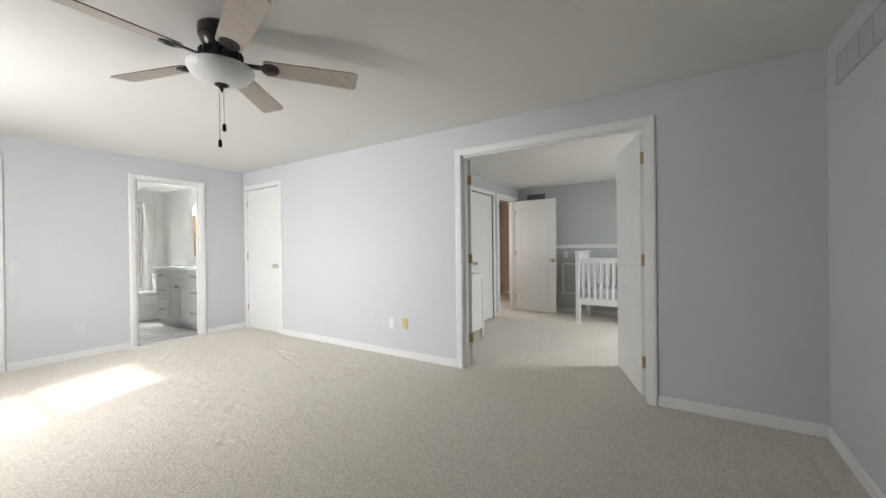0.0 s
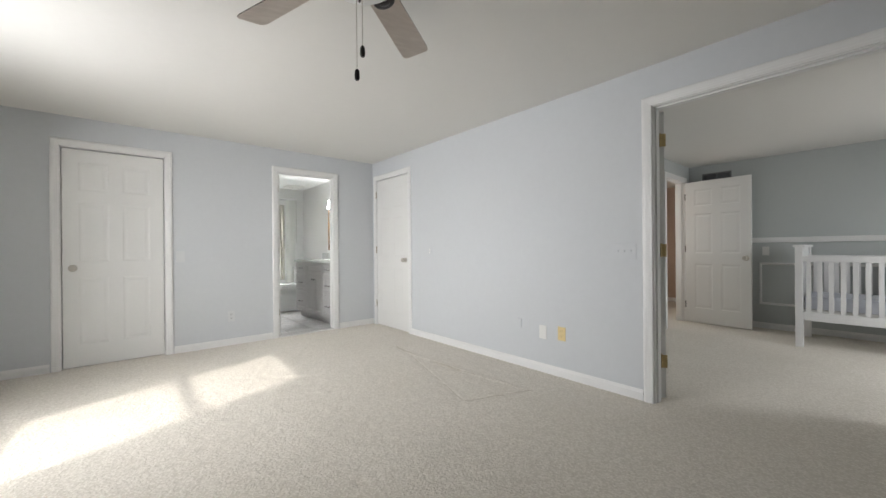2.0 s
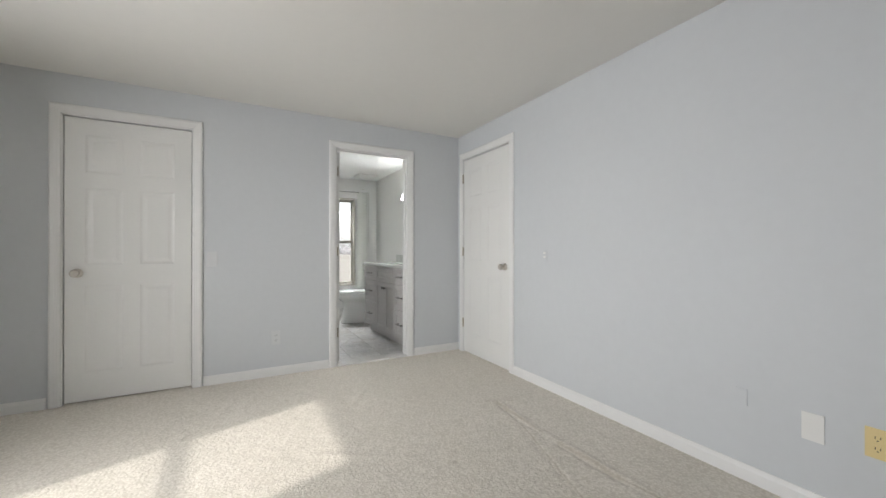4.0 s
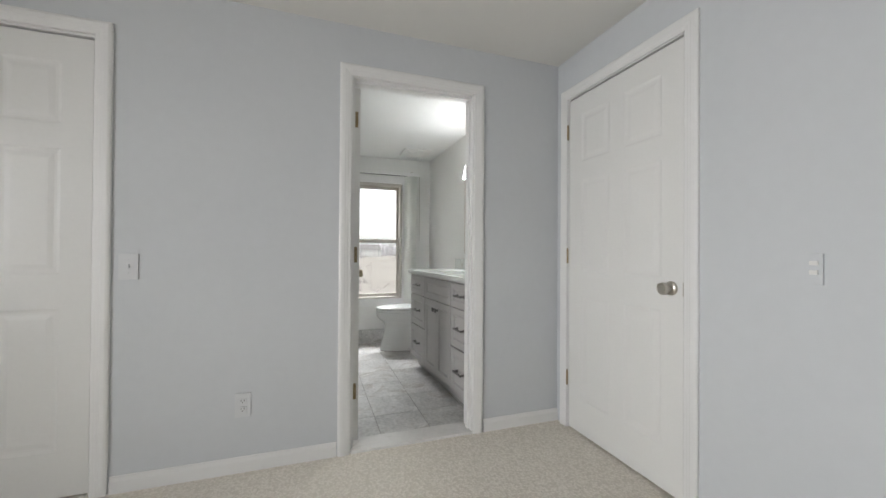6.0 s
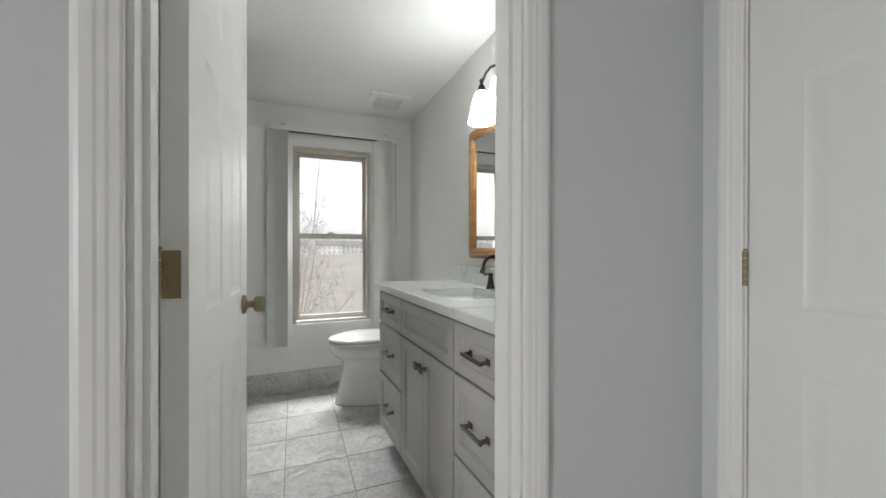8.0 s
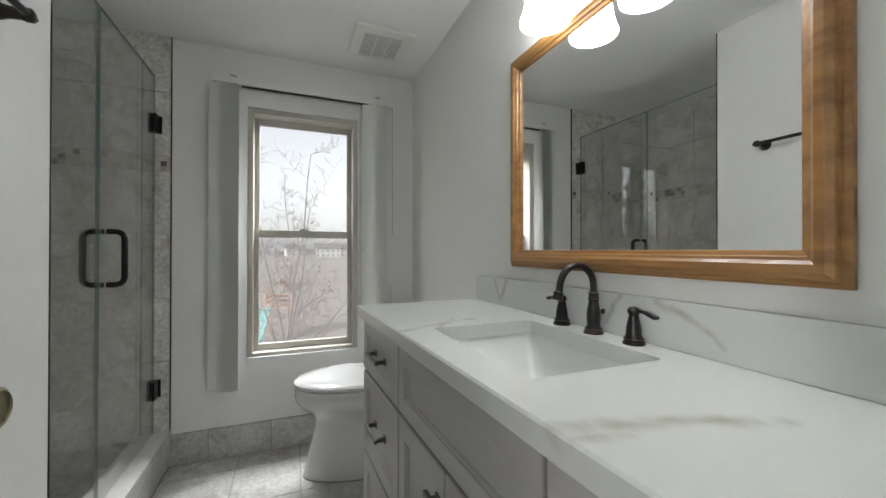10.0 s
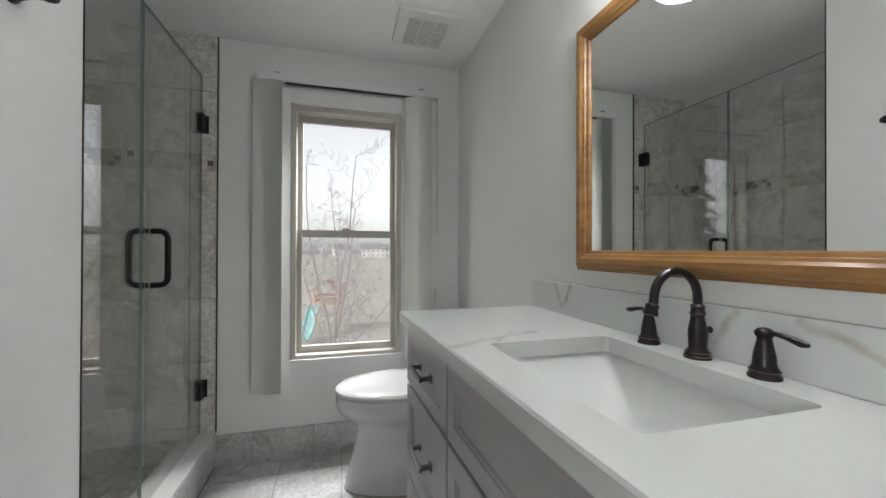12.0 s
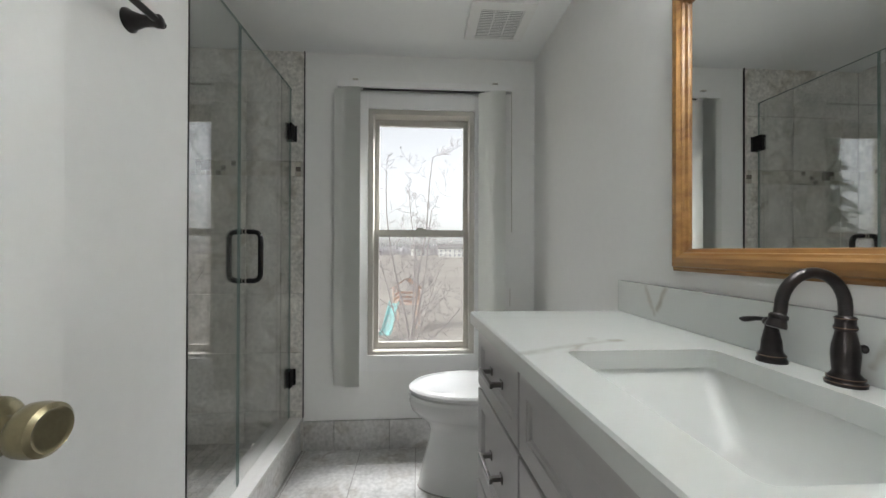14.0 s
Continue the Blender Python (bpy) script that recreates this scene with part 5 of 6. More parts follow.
# ---- faucet: bell-shaped bases, gooseneck spout, two levers ----
def faucet():
    r = root("faucet", pose(-6.492, 2.988, CZ), "oil-rubbed bronze widespread faucet with gooseneck spout and two lever handles", "faucet")
    prof = [(0.029, 0), (0.029, 0.005), (0.0255, 0.008), (0.0265, 0.012), (0.021, 0.018), (0.0185, 0.022), (0.0195, 0.035), (0.0205, 0.05), (0.019, 0.065), (0.0155, 0.08), (0.014, 0.088), (0.0165, 0.091), (0.0165, 0.096), (0.0145, 0.099), (0.0145, 0.108), (0.0155, 0.110), (0.0125, 0.113)]
    prof = [(q * 0.79, z * 0.88) for q, z in prof]
    sp = part("spout_base", lathe(bmesh.new(), prof, 28), "bronze", r, smooth=True)
    pts = [(0, 0, 0.094)] + [(0, -0.05 + 0.05 * math.cos(a), 0.112 + 0.05 * math.sin(a)) for a in [radians(q) for q in range(0, 181, 12)]]
    pts += [(0, -0.1012, 0.105), (0, -0.1035, 0.097)]
    part("spout", tube(bmesh.new(), pts, 0.008, 16), "bronze", r, smooth=True)
    part("aerator", lathe(bmesh.new(), [(0.0095, 0.0), (0.0115, 0.002), (0.0115, 0.006), (0.0104, 0.008), (0.0126, 0.016), (0.0126, 0.020), (0.010, 0.0205)], 24, Matrix.Translation((0, -0.1025, 0.103)) @ pose(0, 0, 0, 180 - 16)), "bronze", r, smooth=True)
    part("lift_rod", lathe(bmesh.new(), [(0.003, 0), (0.003, 0.012), (0.0065, 0.016), (0.006, 0.024), (0.002, 0.027)], 12, Matrix.Translation((0, 0.012, 0.046)) @ pose(0, 0, 0, -75)), "bronze", r, smooth=True)
    for rr_, z in ((0.0231, 0.0048), (0.0211, 0.011), (0.0132, 0.0823), (0.0125, 0.096)):
        part("edge_ring", lathe(bmesh.new(), [(rr_, z - 0.0006), (rr_ + 0.0003, z), (rr_, z + 0.0006)], 28), "copper", r)
    hp = [(0.0265, 0), (0.0265, 0.004), (0.0235, 0.008), (0.0245, 0.012), (0.0195, 0.018), (0.0185, 0.022), (0.0175, 0.036), (0.0135, 0.052), (0.0115, 0.060), (0.0120, 0.063), (0.0155, 0.067), (0.0155, 0.072), (0.011, 0.0765), (0.004, 0.0785)]
    hp = [(q * 0.84, z) for q, z in hp]
    for dx, s in ((-0.114, -1), (0.114, 1)):
        h = part("handle_base", lathe(bmesh.new(), hp, 28, Matrix.Translation((dx, 0, 0))), "bronze", r, smooth=True)
        lv = [(dx + s * q, -0.004 * (q / 0.07), z) for q, z in ((0.006, 0.071), (0.018, 0.0715), (0.030, 0.070), (0.042, 0.067), (0.052, 0.0645), (0.060, 0.0645))]
        part("lever", tube(bmesh.new(), lv, [0.0046, 0.0038, 0.0042, 0.0052, 0.0054, 0.003], 12), "bronze", h, smooth=True)
        part("edge_ring", lathe(bmesh.new(), [(0.0208, 0.0114), (0.0211, 0.012), (0.0208, 0.0126)], 28, Matrix.Translation((dx, 0, 0))), "copper", h)


faucet()


# ---- framed mirror ----
def framed_mirror():
    x0, x1, z0, z1 = -6.912, -6.058, 1.066, 1.775
    r = root("wall_mirror", pose((x0 + x1) / 2, TN, (z0 + z1) / 2), "large wall mirror in a honey-stained moulded wooden frame", "mirror")
    inv = r.matrix_world.inverted()
    prof = [(0, 0), (0, 0.012), (0.006, 0.018), (0.010, 0.018), (0.013, 0.026), (0.022, 0.031), (0.034, 0.030), (0.040, 0.024), (0.045, 0.022), (0.047, 0.017), (0.054, 0.014), (0.056, 0.010), (0.056, 0.0)]
    for k, (A, Bc) in enumerate((((x0, z0), (x1, z0)), ((x1, z0), (x1, z1)), ((x1, z1), (x0, z1)), ((x0, z1), (x0, z0)))):
        b = bmesh.new()
        corner = lambda p, u: (p[0] + u * (1 if p[0] == x0 else -1), p[1] + u * (1 if p[1] == z0 else -1))
        rows = []
        for p in (A, Bc):
            rows.append([b.verts.new((corner(p, u)[0], TN - 0.002 - v, corner(p, u)[1])) for u, v in prof])
        n = len(prof)
        for i in range(n - 1):
            b.faces.new((rows[0][i], rows[0][i + 1], rows[1][i + 1], rows[1][i]))
        b.faces.new(rows[0]); b.faces.new(list(reversed(rows[1])))
        bmesh.ops.recalc_face_normals(b, faces=b.faces[:])
        part("frame_rail" if k % 2 == 0 else "frame_stile", b, "honey", r).matrix_local = inv
    part("mirror_glass", B(x0 + 0.05, x1 - 0.05, TN - 0.011, TN - 0.004, z0 + 0.05, z1 - 0.05), "mirror", r, "clear silvered glass").matrix_local = inv


framed_mirror()


# ---- vanity light ----
def vanity_light():
    cx, y, zt = -6.445, 2.945, 1.90
    r = root("vanity_light", pose(cx, TN, 1.93), "three-arm bronze vanity light with lit opal bell shades", "wall lamp")
    inv = r.matrix_world.inverted()

    def put(name, b, material, parent=None, sm=True, label=""):
        ob = part(name, b, material, parent or r, label, sm)
        ob.matrix_local = inv if parent is None else Matrix()
        return ob
    put("backplate", lathe(bmesh.new(), [(0.06, 0), (0.06, 0.008), (0.045, 0.016), (0.02, 0.022)], 28, Matrix.Translation((cx, TN - 0.001, 1.93)) @ pose(0, 0, 0, 90)), "bronze")
    put("stem", tube(bmesh.new(), [(cx, TN - 0.02, 1.93), (cx, y, 1.925)], 0.008, 10), "bronze")
    for s in (-1, 1):
        p = [(cx + s * q, y, 1.925 + h) for q, h in ((0.0, 0), (0.04, 0.028), (0.085, 0.040), (0.13, 0.032), (0.178, 0.0))]
        put("arm", tube(bmesh.new(), p, 0.0065, 10), "bronze")
    for dx in (-0.178, 0, 0.178):
        T = Matrix.Translation((cx + dx, y, 0))
        h = put("socket", lathe(bmesh.new(), [(0.006, 1.948), (0.011, 1.943), (0.011, 1.934), (0.007, 1.928), (0.010, 1.920), (0.018, 1.908), (0.022, 1.893), (0.027, 1.885), (0.027, 1.874)], 20, T), "bronze")
        outer = [(0.026, 1.884), (0.032, 1.876), (0.040, 1.855), (0.047, 1.825), (0.052, 1.795), (0.055, 1.775), (0.060, 1.755), (0.066, 1.738), (0.066, 1.733)]
        b = bmesh.new()
        lathe(b, outer + [(rr_ - 0.004, z) for rr_, z in reversed(outer)], 32, T)
        sh = part("shade", b, "shade", h, "opal glass bell shade, lit", True)
        sh.matrix_local = Matrix()


vanity_light()


# ---- towel bar ----
def towel_bar():
    r = root("towel_bar", pose(-6.55, TS, 1.60), "dark bronze towel bar on the bathroom wall", "towel bar")
    for s in (-0.27, 0.27):
        part("post", lathe(bmesh.new(), [(0.024, 0), (0.024, 0.004), (0.019, 0.010), (0.0125, 0.03), (0.0115, 0.05), (0.014, 0.056), (0.014, 0.066), (0.008, 0.070)], 24, Matrix.Translation((s, 0, 0)) @ pose(0, 0, 0, -90)), "bronze", r, smooth=True)
    part("bar", tube(bmesh.new(), [(-0.285, 0.061, 0), (0.285, 0.061, 0)], 0.0075, 14), "bronze", r, smooth=True)


towel_bar()


# ---- exhaust vent in the bathroom ceiling ----
def exhaust():
    x0, x1, y0, y1 = -7.90, -7.60, 2.60, 2.895
    r = root("exhaust_vent", pose((x0 + x1) / 2, (y0 + y1) / 2, TC), "white plastic exhaust fan grille on the ceiling", "ceiling vent")
    inv = r.matrix_world.inverted()
    ax0, ax1, ay0, ay1 = x0 + 0.02, x1 - 0.055, y0 + 0.05, y1 - 0.045
    b = bmesh.new()
    zt, zb = TC - 0.001, TC - 0.02
    box(b, x0, ax0, y0, y1, zb, zt, bevel=0.005); box(b, ax1, x1, y0, y1, zb, zt, bevel=0.005)
    box(b, ax0, ax1, y0, ay0, zb + 0.0006, zt); box(b, ax0, ax1, ay1, y1, zb + 0.0006, zt)
    part("cover", b, "plate", r).matrix_local = inv
    part("backing", B(ax0, ax1, ay0, ay1, TC - 0.006, TC - 0.001), "vent_dark", r).matrix_local = inv
    me = mesh_of("slat", B(-0.0030, 0.0030, ay0, ay1, TC - 0.0195, TC - 0.0175), "plate")
    n = 18
    for k in range(n):
        ob = new("slat", me)
        ob.parent, ob.matrix_local = r, inv @ Matrix.Translation((ax0 + (ax1 - ax0) * (k + 0.5) / n, 0, 0))
    for f in (0.33, 0.66):
        yy = ay0 + (ay1 - ay0) * f
        part("rib", B(ax0, ax1, yy - 0.003, yy + 0.003, TC - 0.0195, TC - 0.0185), "plate", r).matrix_local = inv


exhaust()

# ---- shower ----
GY, GT = 1.668, 2.00
sh = root("shower_enclosure", pose(-7.58, GY, 0.19), "frameless glass shower enclosure with black hinges and handle", "shower")
inv = sh.matrix_world.inverted()


def sput(name, b, material, label="", parent=None, sm=False):
    ob = part(name, b, material, parent or sh, label, sm)
    ob.matrix_local = inv if parent is None else Matrix()
    return ob


def glass_panel(name, x0, x1, z0, z1):
    p = sput(name, B(x0, x1, GY - 0.005, GY + 0.005, z0, z1), "shower_glass", "clear tempered glass")
    p.visible_shadow = False
    b = bmesh.new()
    box(b, x0 - 0.0008, x0, GY - 0.005, GY + 0.005, z0, z1); box(b, x1, x1 + 0.0008, GY - 0.005, GY + 0.005, z0, z1); box(b, x0, x1, GY - 0.005, GY + 0.005, z1, z1 + 0.0008)
    sput("glass_edge", b, "glass_edge", "polished green glass edge", p)
    return p


glass_panel("fixed_panel", -7.500, -7.036, 0.192, GT)
gd = glass_panel("glass_door", -8.085, -7.505, 0.200, GT)
sput("wall_channel", B(-7.0355, -7.0302, GY - 0.011, GY + 0.011, 0.19, GT), "black", "black metal wall channel")
for z in (1.76, 0.415):
    hb = sput("hinge", B(-8.119, -8.108, GY - 0.028, GY + 0.028, z - 0.045, z + 0.045, bevel=0.002), "black", "black wall-mount glass hinge")
    sput("clamp", B(-8.108, -8.055, GY + 0.0055, GY + 0.016, z - 0.045, z + 0.045, bevel=0.002), "black", "", hb)
    sput("clamp", B(-8.108, -8.055, GY - 0.016, GY - 0.0055, z - 0.045, z + 0.045, bevel=0.002), "black", "", hb)
for s in (1, -1):
    hx = -7.556
    q = [(hx, GY + s * 0.006, 0.99), (hx, GY + s * 0.036, 0.99), (hx, GY + s * 0.050, 0.994), (hx, GY + s * 0.058, 1.003), (hx, GY + s * 0.062, 1.016),
         (hx, GY + s * 0.062, 1.163), (hx, GY + s * 0.058, 1.176), (hx, GY + s * 0.050, 1.185), (hx, GY + s * 0.036, 1.189), (hx, GY + s * 0.006, 1.189)]
    hd = sput("handle", tube(bmesh.new(), q, 0.0105, 14), "black", "black D-shaped pull handle", gd, True)
    for z in (0.99, 1.189):
        sput("bolt", tube(bmesh.new(), [(hx, GY, z), (hx, GY + s * 0.012, z)], 0.0088, 12), "black", "", gd)
        sput("washer", lathe(bmesh.new(), [(0.0125, 0.0055), (0.0125, 0.009)], 16, Matrix.Translation((hx, GY, z)) @ pose(0, 0, 0, -90 * s)), "nickel", "", gd)
curb = structure("shower_curb", B(TW, -7.03, 1.598, 1.722, -0.02, 0.168), "tile", "stone-look tiled shower curb with a white marble cap", "shower curb")
part("cap", B(TW, -7.03, 1.59, 1.735, 0.168, 0.189, bevel=0.004), "marble", curb, "white marble cap")
structure("trim_tile_edge", B(TW, TW + 0.011, 1.7335, 1.737, 0.189, TC), "black", "black metal tile edge trim", "trim")
structure("trim_tile_edge_wall", B(-7.0302, -7.026, 1.735, 1.757, 0.0, TC), "black", "black metal tile edge trim", "trim")


# ---- outside ----
GZ = -3.0
gb = bmesh.new()
N_ = 60
vs_ = []
for i in range(N_ + 1):
    row_ = []
    for j in range(N_ + 1):
        u, v = (i / N_ * 2 - 1), (j / N_ * 2 - 1)
        x, y = -8 + 1500 * u * abs(u) ** 1.5, 2 + 1500 * v * abs(v) ** 1.5
        d = math.hypot(x + 8, y - 2)
        row_.append(gb.verts.new((x, y, GZ + min(1, d / 60) * 0.8 * noise.noise((x * 0.02, y * 0.02, 0)))))
    vs_.append(row_)
for i in range(N_):
    for j in range(N_):
        gb.faces.new((vs_[i][j], vs_[i + 1][j], vs_[i + 1][j + 1], vs_[i][j + 1]))
structure("ground", gb, "field", "dry tan winter grass field", "ground")


def bare_tree(x, y, h, seed, label, stems):
    """A leafless tree: leaders off a short trunk, forking twice, with many short spur twigs."""
    rnd = random.Random(seed)
    r = root("bare_tree", pose(x, y, GZ), label, "tree")
    trunk, limbs, fine = bmesh.new(), bmesh.new(), bmesh.new()

    def grow(bm, p, d, length, rad, level, up=0.12):
        n = 9 if level == 0 else 6
        pts, rs, q, dd = [p], [rad], p.copy(), d.copy()
        for i in range(n):
            dd = (dd + Vector((rnd.gauss(0, 1), rnd.gauss(0, 1), rnd.gauss(0, 0.7))) * (0.06, 0.08, 0.07, 0.07)[level] + Vector((0, 0, up))).normalized()
            q = q + dd * length / n
            pts.append(q.copy()); rs.append(max(rad * (1 - (0.62, 0.6, 0.6, 0.6)[level] * (i + 1) / n), 0.0036))
        tube(bm, pts, rs, (7, 5, 4, 3)[min(level, 3)])
        if level == 3:
            return
        for i in range(1, n + 1):
            here = (pts[i] - pts[i - 1]).normalized()
            count = (rnd.choice((1, 1, 2)), rnd.choice((1, 1, 2)), rnd.choice((0, 1, 1)))[level]
            for _ in range(count):
                side = Matrix.Rotation(rnd.uniform(0, 6.283), 3, here) @ here.orthogonal().normalized()
                nd = (here * rnd.uniform(0.1, 0.7) + side).normalized()
                reach = length * (1 - 0.55 * i / n) * rnd.uniform(0.25, 0.5)
                grow(limbs if level == 0 else fine, pts[i], nd, reach, max(rs[i] * 0.36, 0.0048), level + 1, 0.13 if level == 0 else 0.06)
    fork = Vector((0.02, -0.03, h * 0.27))
    tube(trunk, [(0, 0, 0), (0.03, 0.03, h * 0.1), (-0.01, -0.02, h * 0.2), fork], [0.105, 0.085, 0.075, 0.07], 9)
    for dx, dy, dz, rad in stems:
        v = Vector((dx, dy, dz))
        grow(trunk, fork + Vector((dx, dy, 0)) * 0.02 - Vector((0, 0, rnd.uniform(0.0, 0.3))), (v + Vector((dx, dy, 0)) * 0.7).normalized(), v.length, rad, 0, 0.04)
    part("trunk", trunk, "bark", r)
    part("limbs", limbs, "bark", r)
    part("twigs", fine, "bark", r, "thin leafless twigs")
    return r


STEMS = ((0.1, -0.25, 4.4, 0.026), (-0.3, 0.12, 4.0, 0.024), (0.2, 0.15, 4.9, 0.028), (0.0, 0.7, 3.4, 0.022), (-0.1, -0.75, 3.2, 0.022), (0.3, 1.4, 1.3, 0.017), (-0.3, -1.2, 1.2, 0.017), (0.5, 0.5, 1.8, 0.016))
bare_tree(-15.2, 2.2, 6.2, 4, "leafless young tree in the yard outside the window", STEMS)
bare_tree(-19.0, 9.0, 7.0, 9, "leafless tree at the edge of the yard", STEMS[:6])


def conifer(x, y, h):
    rnd = random.Random(11)
    r = root("spruce", pose(x, y, GZ), "dark green spruce in the yard", "tree")
    part("trunk", tube(bmesh.new(), [(0, 0, 0), (0, 0, h * 0.6), (0, 0, h)], [0.16, 0.09, 0.02], 8), "bark", r)
    verts, faces = [], []
    for k in range(2600):
        z = h * (0.1 + 0.9 * rnd.random() ** 0.8)
        lim = (1 - z / h) * h * 0.27 + 0.08
        d = lim * rnd.uniform(0.25, 1.0) * (0.8 + 0.3 * math.sin(z * 9 + rnd.uniform(0, 1)))
        a = rnd.uniform(0, 6.283)
        c = Vector((d * math.cos(a), d * math.sin(a), z - d * 0.35))
        out = Vector((math.cos(a), math.sin(a), -0.35)).normalized()
        sd = Vector((-math.sin(a), math.cos(a), 0))
        s = rnd.uniform(0.10, 0.24)
        i = len(verts)
        verts += [c - out * s, c + sd * s * 0.35, c + out * s, c - sd * s * 0.35 + Vector((0, 0, -0.05))]
        faces += [(i, i + 1, i + 2), (i, i + 2, i + 3)]
    me = bpy.data.meshes.new("crown")
    me.from_pydata(verts, [], faces)
    me.materials.append(M["needle"])
    ob = new("crown", me)
    ob.parent = r


conifer(-17.6, 13.3, 8.3)


def playset(x, y):
    r = root("playset", pose(x, y, GZ, 0, 0, 172), "wooden backyard playset with a turquoise slide", "playset")
    for px, py in ((-0.6, -0.6), (0.6, -0.6), (-0.6, 0.6), (0.6, 0.6)):
        part("post", B(px - 0.05, px + 0.05, py - 0.05, py + 0.05, 0, 2.1), "cedar", r)
    part("deck", B(-0.7, 0.7, -0.7, 0.7, 1.25, 1.33), "cedar", r)
    for z in (1.45, 1.68):
        part("rail", B(0.55, 0.6, -0.6, 0.6, z, z + 0.14), "cedar", r)
        part("rail", B(-0.6, 0.6, 0.55, 0.6, z, z + 0.14), "cedar", r)
    b = bmesh.new()
    for sgn in (-1, 1):
        v = [b.verts.new(p) for p in ((-0.8, sgn * 0.8, 2.05), (0.8, sgn * 0.8, 2.05), (0.8, 0, 2.6), (-0.8, 0, 2.6))]
        b.faces.new(v)
    bmesh.ops.solidify(b, geom=b.faces[:], thickness=0.05)
    part("roof", b, "cedar", r)
    b = bmesh.new()
    pr = [(0.7, 1.3), (1.0, 1.25), (2.0, 0.55), (2.6, 0.2), (3.0, 0.15)]
    for y0, y1, dz in ((0.30, 0.75, 0.0), (0.75, 0.78, 0.14), (0.27, 0.30, 0.14)):
        lo = [[b.verts.new((-px, yy, pz + zz)) for px, pz in pr] for yy in (y0, y1) for zz in (0, 0.03 + dz)]
        for i in range(len(pr) - 1):
            for A_, B_ in ((0, 2), (1, 3), (0, 1), (2, 3)):
                b.faces.new((lo[A_][i], lo[A_][i + 1], lo[B_][i + 1], lo[B_][i]))
    part("slide", b, "slide", r, "turquoise plastic slide")


playset(-26.5, 1.75)


def far_house(x, y, w, d, h, rz):
    r = root("far_house", pose(x, y, GZ - 0.3, 0, 0, rz), "pale sided house with a grey shingle roof across the field", "house", group="houses across the field")
    part("facade", B(-w / 2, w / 2, -d / 2, d / 2, 0, h), "siding", r)
    b = bmesh.new()
    e = 0.5
    a = [b.verts.new(p) for p in ((-w / 2 - e, -d / 2 - e, h), (w / 2 + e, -d / 2 - e, h), (w / 2 + e, d / 2 + e, h), (-w / 2 - e, d / 2 + e, h), (-w / 2 - e, 0, h + d * 0.35), (w / 2 + e, 0, h + d * 0.35))]
    for f in ((0, 1, 5, 4), (2, 3, 4, 5), (0, 4, 3), (1, 2, 5), (3, 2, 1, 0)):
        b.faces.new([a[i] for i in f])
    part("roof", b, "shingle", r)
    n = int(w / 3)
    me = mesh_of("window", B(-0.5, 0.5, -0.04, 0.04, -0.7, 0.7), "pane_dark")
    for lv in range(int(h / 2.8)):
        for k in range(n):
            for sy in (-1, 1):
                ob = new("window", me)
                ob.parent, ob.matrix_local = r, pose(-w / 2 + w * (k + 0.5) / n, sy * (d / 2 + 0.03), 1.5 + lv * 2.8)


for x, y, w, h, rz in ((-255, 24, 15, 5.6, 80), (-290, 42, 16, 5.6, 95), (-300, 4, 13, 5.6, 100), (-280, -70, 15, 5.6, 85), (-250, 110, 16, 5.6, 120)):
    far_house(x, y, w, 10, h, rz)


# far woods: one uneven belt of bare crowns, distance haze painted into their colour
def blob(bm, prof, x, y, seg=7):
    rings = [[bm.verts.new((x + q * math.cos(6.2832 * k / seg), y + q * math.sin(6.2832 * k / seg), z)) for k in range(seg)] for q, z in prof]
    for a, c in zip(rings, rings[1:]):
        for k in range(seg):
            bm.faces.new((a[k], a[(k + 1) % seg], c[(k + 1) % seg], c[k]))


wb = bmesh.new()
rw = random.Random(3)
for k in range(4200):
    a = radians(rw.uniform(120, 240))
    d = rw.uniform(330, 520)
    x, y = d * math.cos(a), d * math.sin(a)
    hh = rw.uniform(5, 9) + 4 * noise.noise((a * 14, 0, 0)) + (4 if rw.random() < 0.04 else 0)
    w = rw.uniform(0.5, 1.3)
    blob(wb, [(0.15, GZ - 1), (w * 0.4, GZ + hh * 0.3), (w, GZ + hh * 0.55), (w * 0.7, GZ + hh * 0.82), (0.06, GZ + hh)], x, y, 5)
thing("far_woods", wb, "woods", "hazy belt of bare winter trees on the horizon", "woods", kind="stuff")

# ---- tiles, last ----
tile_me = {}


def tile_piece(parent, w, h, m, material, t=0.009, name="tile"):
    """One tile with eased edges: local x 0..w, y 0..h, face at z t."""
    key = (round(w, 4), round(h, 4), material)
    if key not in tile_me:
        b = bmesh.new()
        e = 0.0015
        lo = [b.verts.new(p) for p in ((0, 0, 0), (w, 0, 0), (w, h, 0), (0, h, 0))]
        mi = [b.verts.new(p) for p in ((0, 0, t - e), (w, 0, t - e), (w, h, t - e), (0, h, t - e))]
        hi = [b.verts.new(p) for p in ((e, e, t), (w - e, e, t), (w - e, h - e, t), (e, h - e, t))]
        for p, q in ((lo, mi), (mi, hi)):
            for k in range(4):
                b.faces.new((p[k], p[(k + 1) % 4], q[(k + 1) % 4], q[k]))
        b.faces.new(hi)
        tile_me[key] = mesh_of(name, b, material)
    ob = new(name, tile_me[key])
    ob.parent, ob.matrix_local = parent, m
    return ob


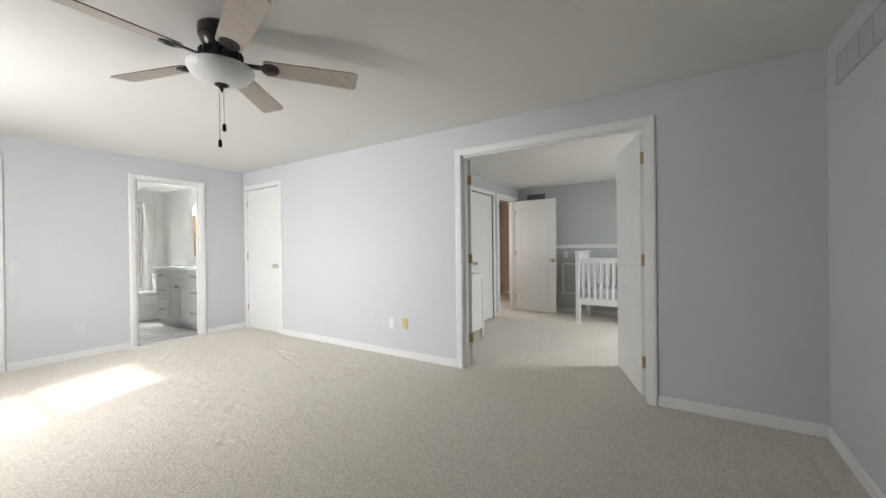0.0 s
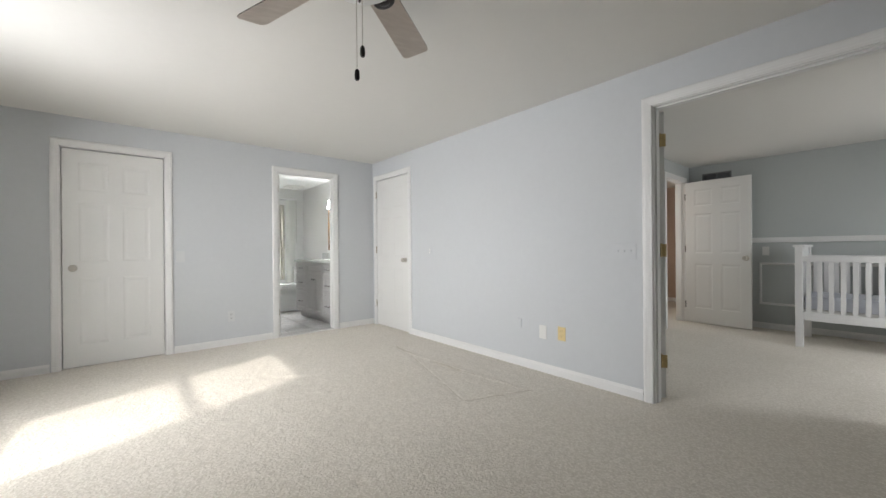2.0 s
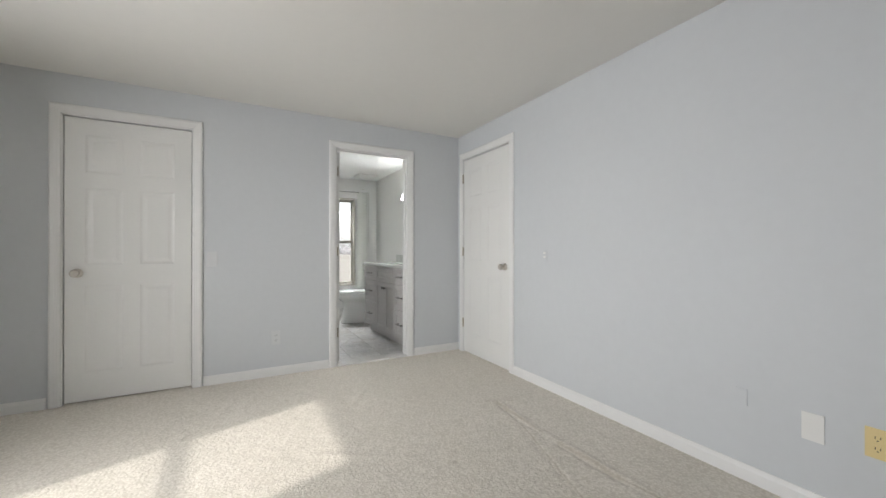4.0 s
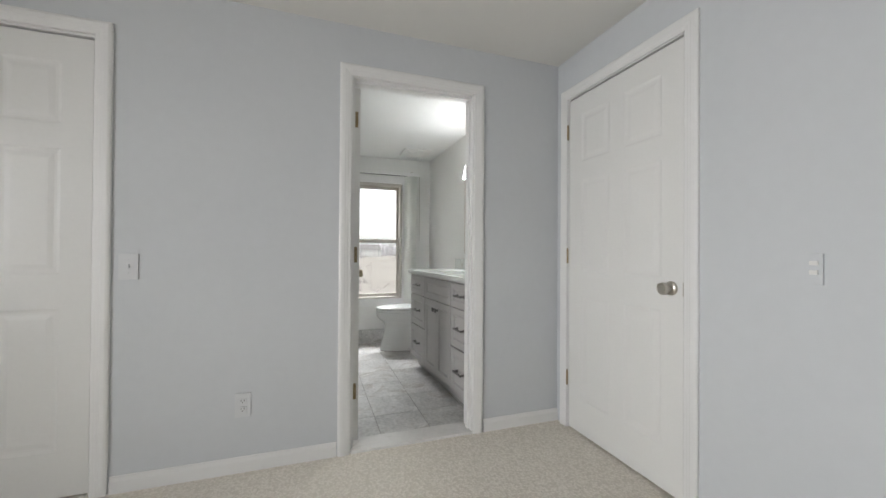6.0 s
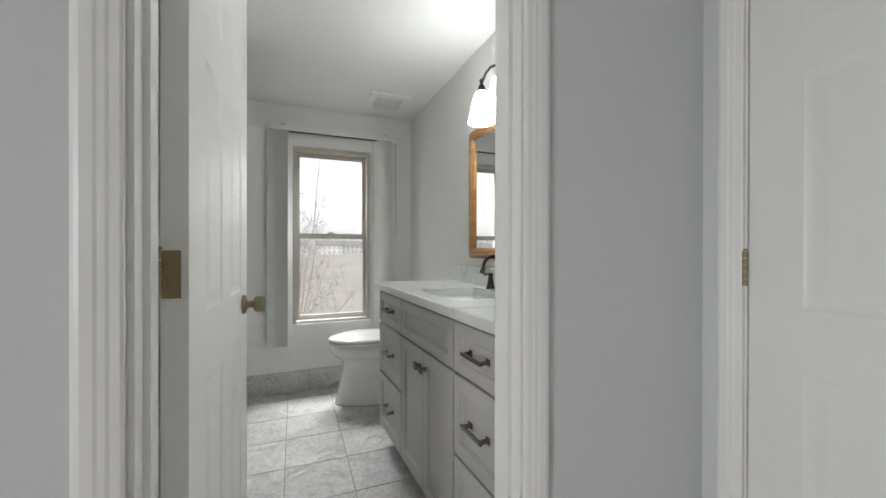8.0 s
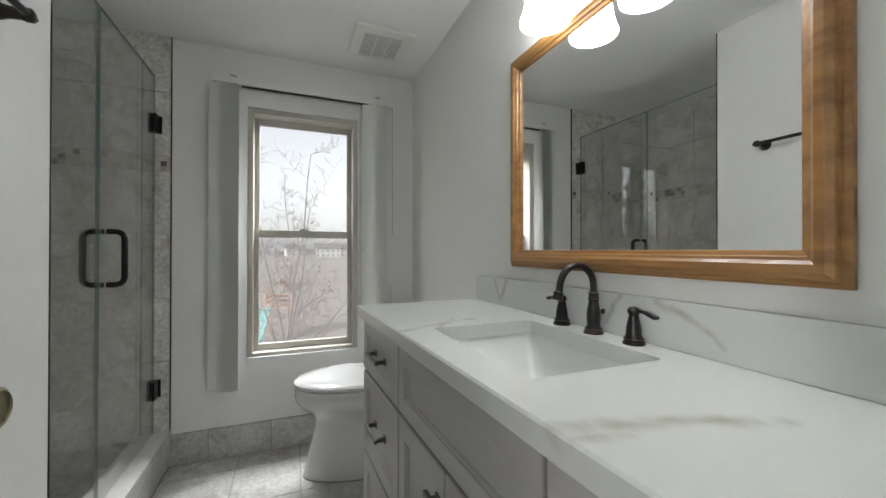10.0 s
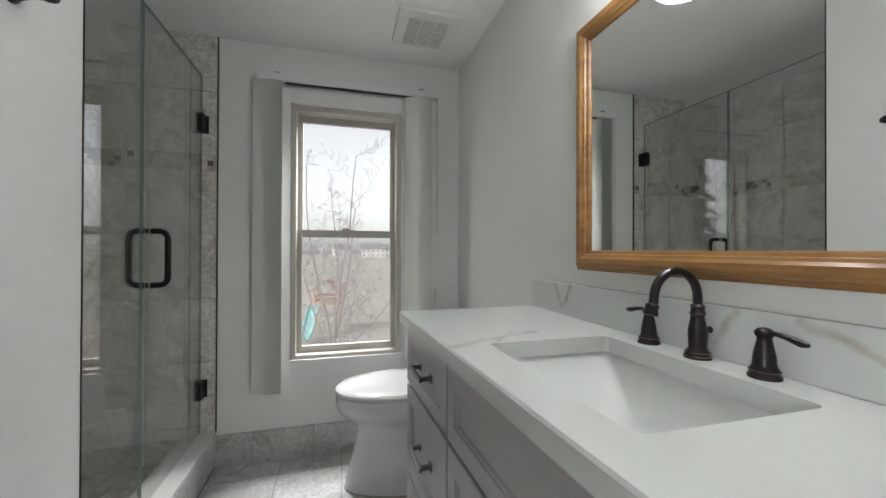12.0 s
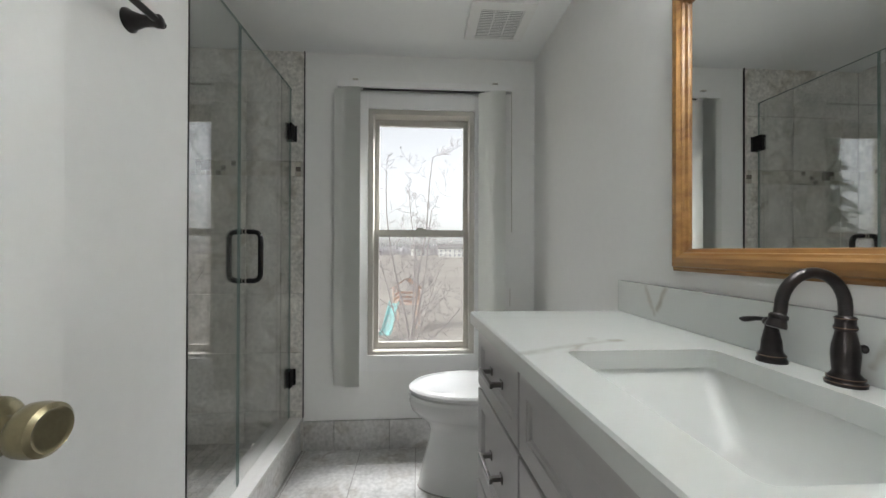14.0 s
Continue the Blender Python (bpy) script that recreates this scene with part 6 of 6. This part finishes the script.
def tiled(parent, m, x0, x1, y0, y1, px, py, ox, oy, material, gap=0.004, skip=None):
    """Tiles on a grid of pitch px, py through (ox, oy), cut at the borders."""
    i0, j0 = math.floor((x0 - ox) / px), math.floor((y0 - oy) / py)
    for i in range(i0, math.ceil((x1 - ox) / px)):
        for j in range(j0, math.ceil((y1 - oy) / py)):
            a, b = max(x0, ox + i * px + gap / 2), min(x1, ox + (i + 1) * px - gap / 2)
            c, d = max(y0, oy + j * py + gap / 2), min(y1, oy + (j + 1) * py - gap / 2)
            if b - a > 0.008 and d - c > 0.008 and not (skip and skip(a, b, c, d)):
                tile_piece(parent, b - a, d - c, m @ Matrix.Translation((a, c, 0)), material)


fb = structure("floor_bath", B(TW, -5.845, 0.985, TN, -0.05, -0.0025), "grout", "grey stone-look tiled bathroom floor with pale grout", "tile floor")
tiled(fb, Matrix.Translation((0, 0, -0.009)), TW, -5.846, 1.735, TN, 0.307, 0.307, -7.048, 2.052, "tile")
tiled(fb, Matrix.Translation((0, 0, 0.05)), TW, -7.03, 0.985, 1.59, 0.06, 0.06, -7.03, 1.0, "shower_tile", gap=0.004)
# tile baseboard on the window wall
tb = structure("baseboard_tile", B(TW, TW + 0.001, 1.738, TN, 0, 0.163), "grout", "grey stone-look tile baseboard", "baseboard")
tiled(tb, Matrix.Translation((TW + 0.001, 0, 0)) @ Matrix(((0, 0, 1, 0), (1, 0, 0, 0), (0, 1, 0, 0), (0, 0, 0, 1))), 1.738, TN, 0.002, 0.165, 0.307, 0.40, 1.905, 0.0, "tile")
# shower walls
on_west = Matrix.Translation((TW + 0.001, 0, 0)) @ Matrix(((0, 0, 1, 0), (1, 0, 0, 0), (0, 1, 0, 0), (0, 0, 0, 1)))
on_back = Matrix.Translation((0, 0.986, 0)) @ Matrix(((-1, 0, 0, 0), (0, 0, 1, 0), (0, 1, 0, 0), (0, 0, 0, 1)))
on_end = Matrix.Translation((-7.031, 0, 0)) @ Matrix(((0, 0, -1, 0), (-1, 0, 0, 0), (0, 1, 0, 0), (0, 0, 0, 1)))
sw = structure("wall_shower_tile", B(TW, TW + 0.001, 0.985, 1.7335, 0, TC), "shower_grout", "taupe stone-look tiled shower wall with a mosaic band", "tiled wall")
sb = structure("wall_shower_tile_back", B(TW + 0.01, -7.04, 0.985, 0.9855, 0, TC), "shower_grout", "taupe stone-look tiled shower wall with a mosaic band", "tiled wall")
se = structure("wall_shower_tile_end", B(-7.031, -7.0302, 0.986, 1.64, 0, TC), "shower_grout", "taupe stone-look tiled shower wall", "tiled wall")
MZ0, MZ1 = 1.525, 1.605
for par, mm, a0, a1, off in ((sw, on_west, 0.996, 1.733, 1.733), (sb, on_back, 7.042, -TW - 0.011, 7.042), (se, on_end, -1.64, -0.996, -1.64)):
    tiled(par, mm, a0, a1, 0.05, MZ0, 0.31, 0.325, off, MZ0, "shower_tile", gap=0.003)
    tiled(par, mm, a0, a1, MZ1, TC - 0.002, 0.31, 0.325, off, MZ1, "shower_tile", gap=0.003)


def mosaic(parent, m, a0, a1):
    rnd = random.Random(5)
    b = bmesh.new()
    s = (MZ1 - MZ0) / 3
    k = a0
    while k < a1 - s:
        if rnd.random() < 0.3:
            cells = [(k, MZ0 + s * j, s, s) for j in range(3)]
            w = s
        elif rnd.random() < 0.5:
            cells, w = [(k, MZ0, 2 * s, 2 * s), (k, MZ0 + 2 * s, s, s), (k + s, MZ0 + 2 * s, s, s)], 2 * s
        else:
            cells, w = [(k, MZ0 + s, 2 * s, 2 * s), (k, MZ0, s, s), (k + s, MZ0, s, s)], 2 * s
        for x, z, ww, hh in cells:
            if x + ww <= a1:
                box(b, x + 0.001, x + ww - 0.001, z + 0.001, z + hh - 0.001, 0, 0.009)
        k += w
    bmesh.ops.transform(b, matrix=m, verts=b.verts[:])
    return part("mosaic_band", b, "mosaic", parent, "band of mixed brown and cream mosaic tiles")


mosaic(sw, on_west, 0.996, 1.733)
mosaic(sb, on_back, 7.042, -TW - 0.011)
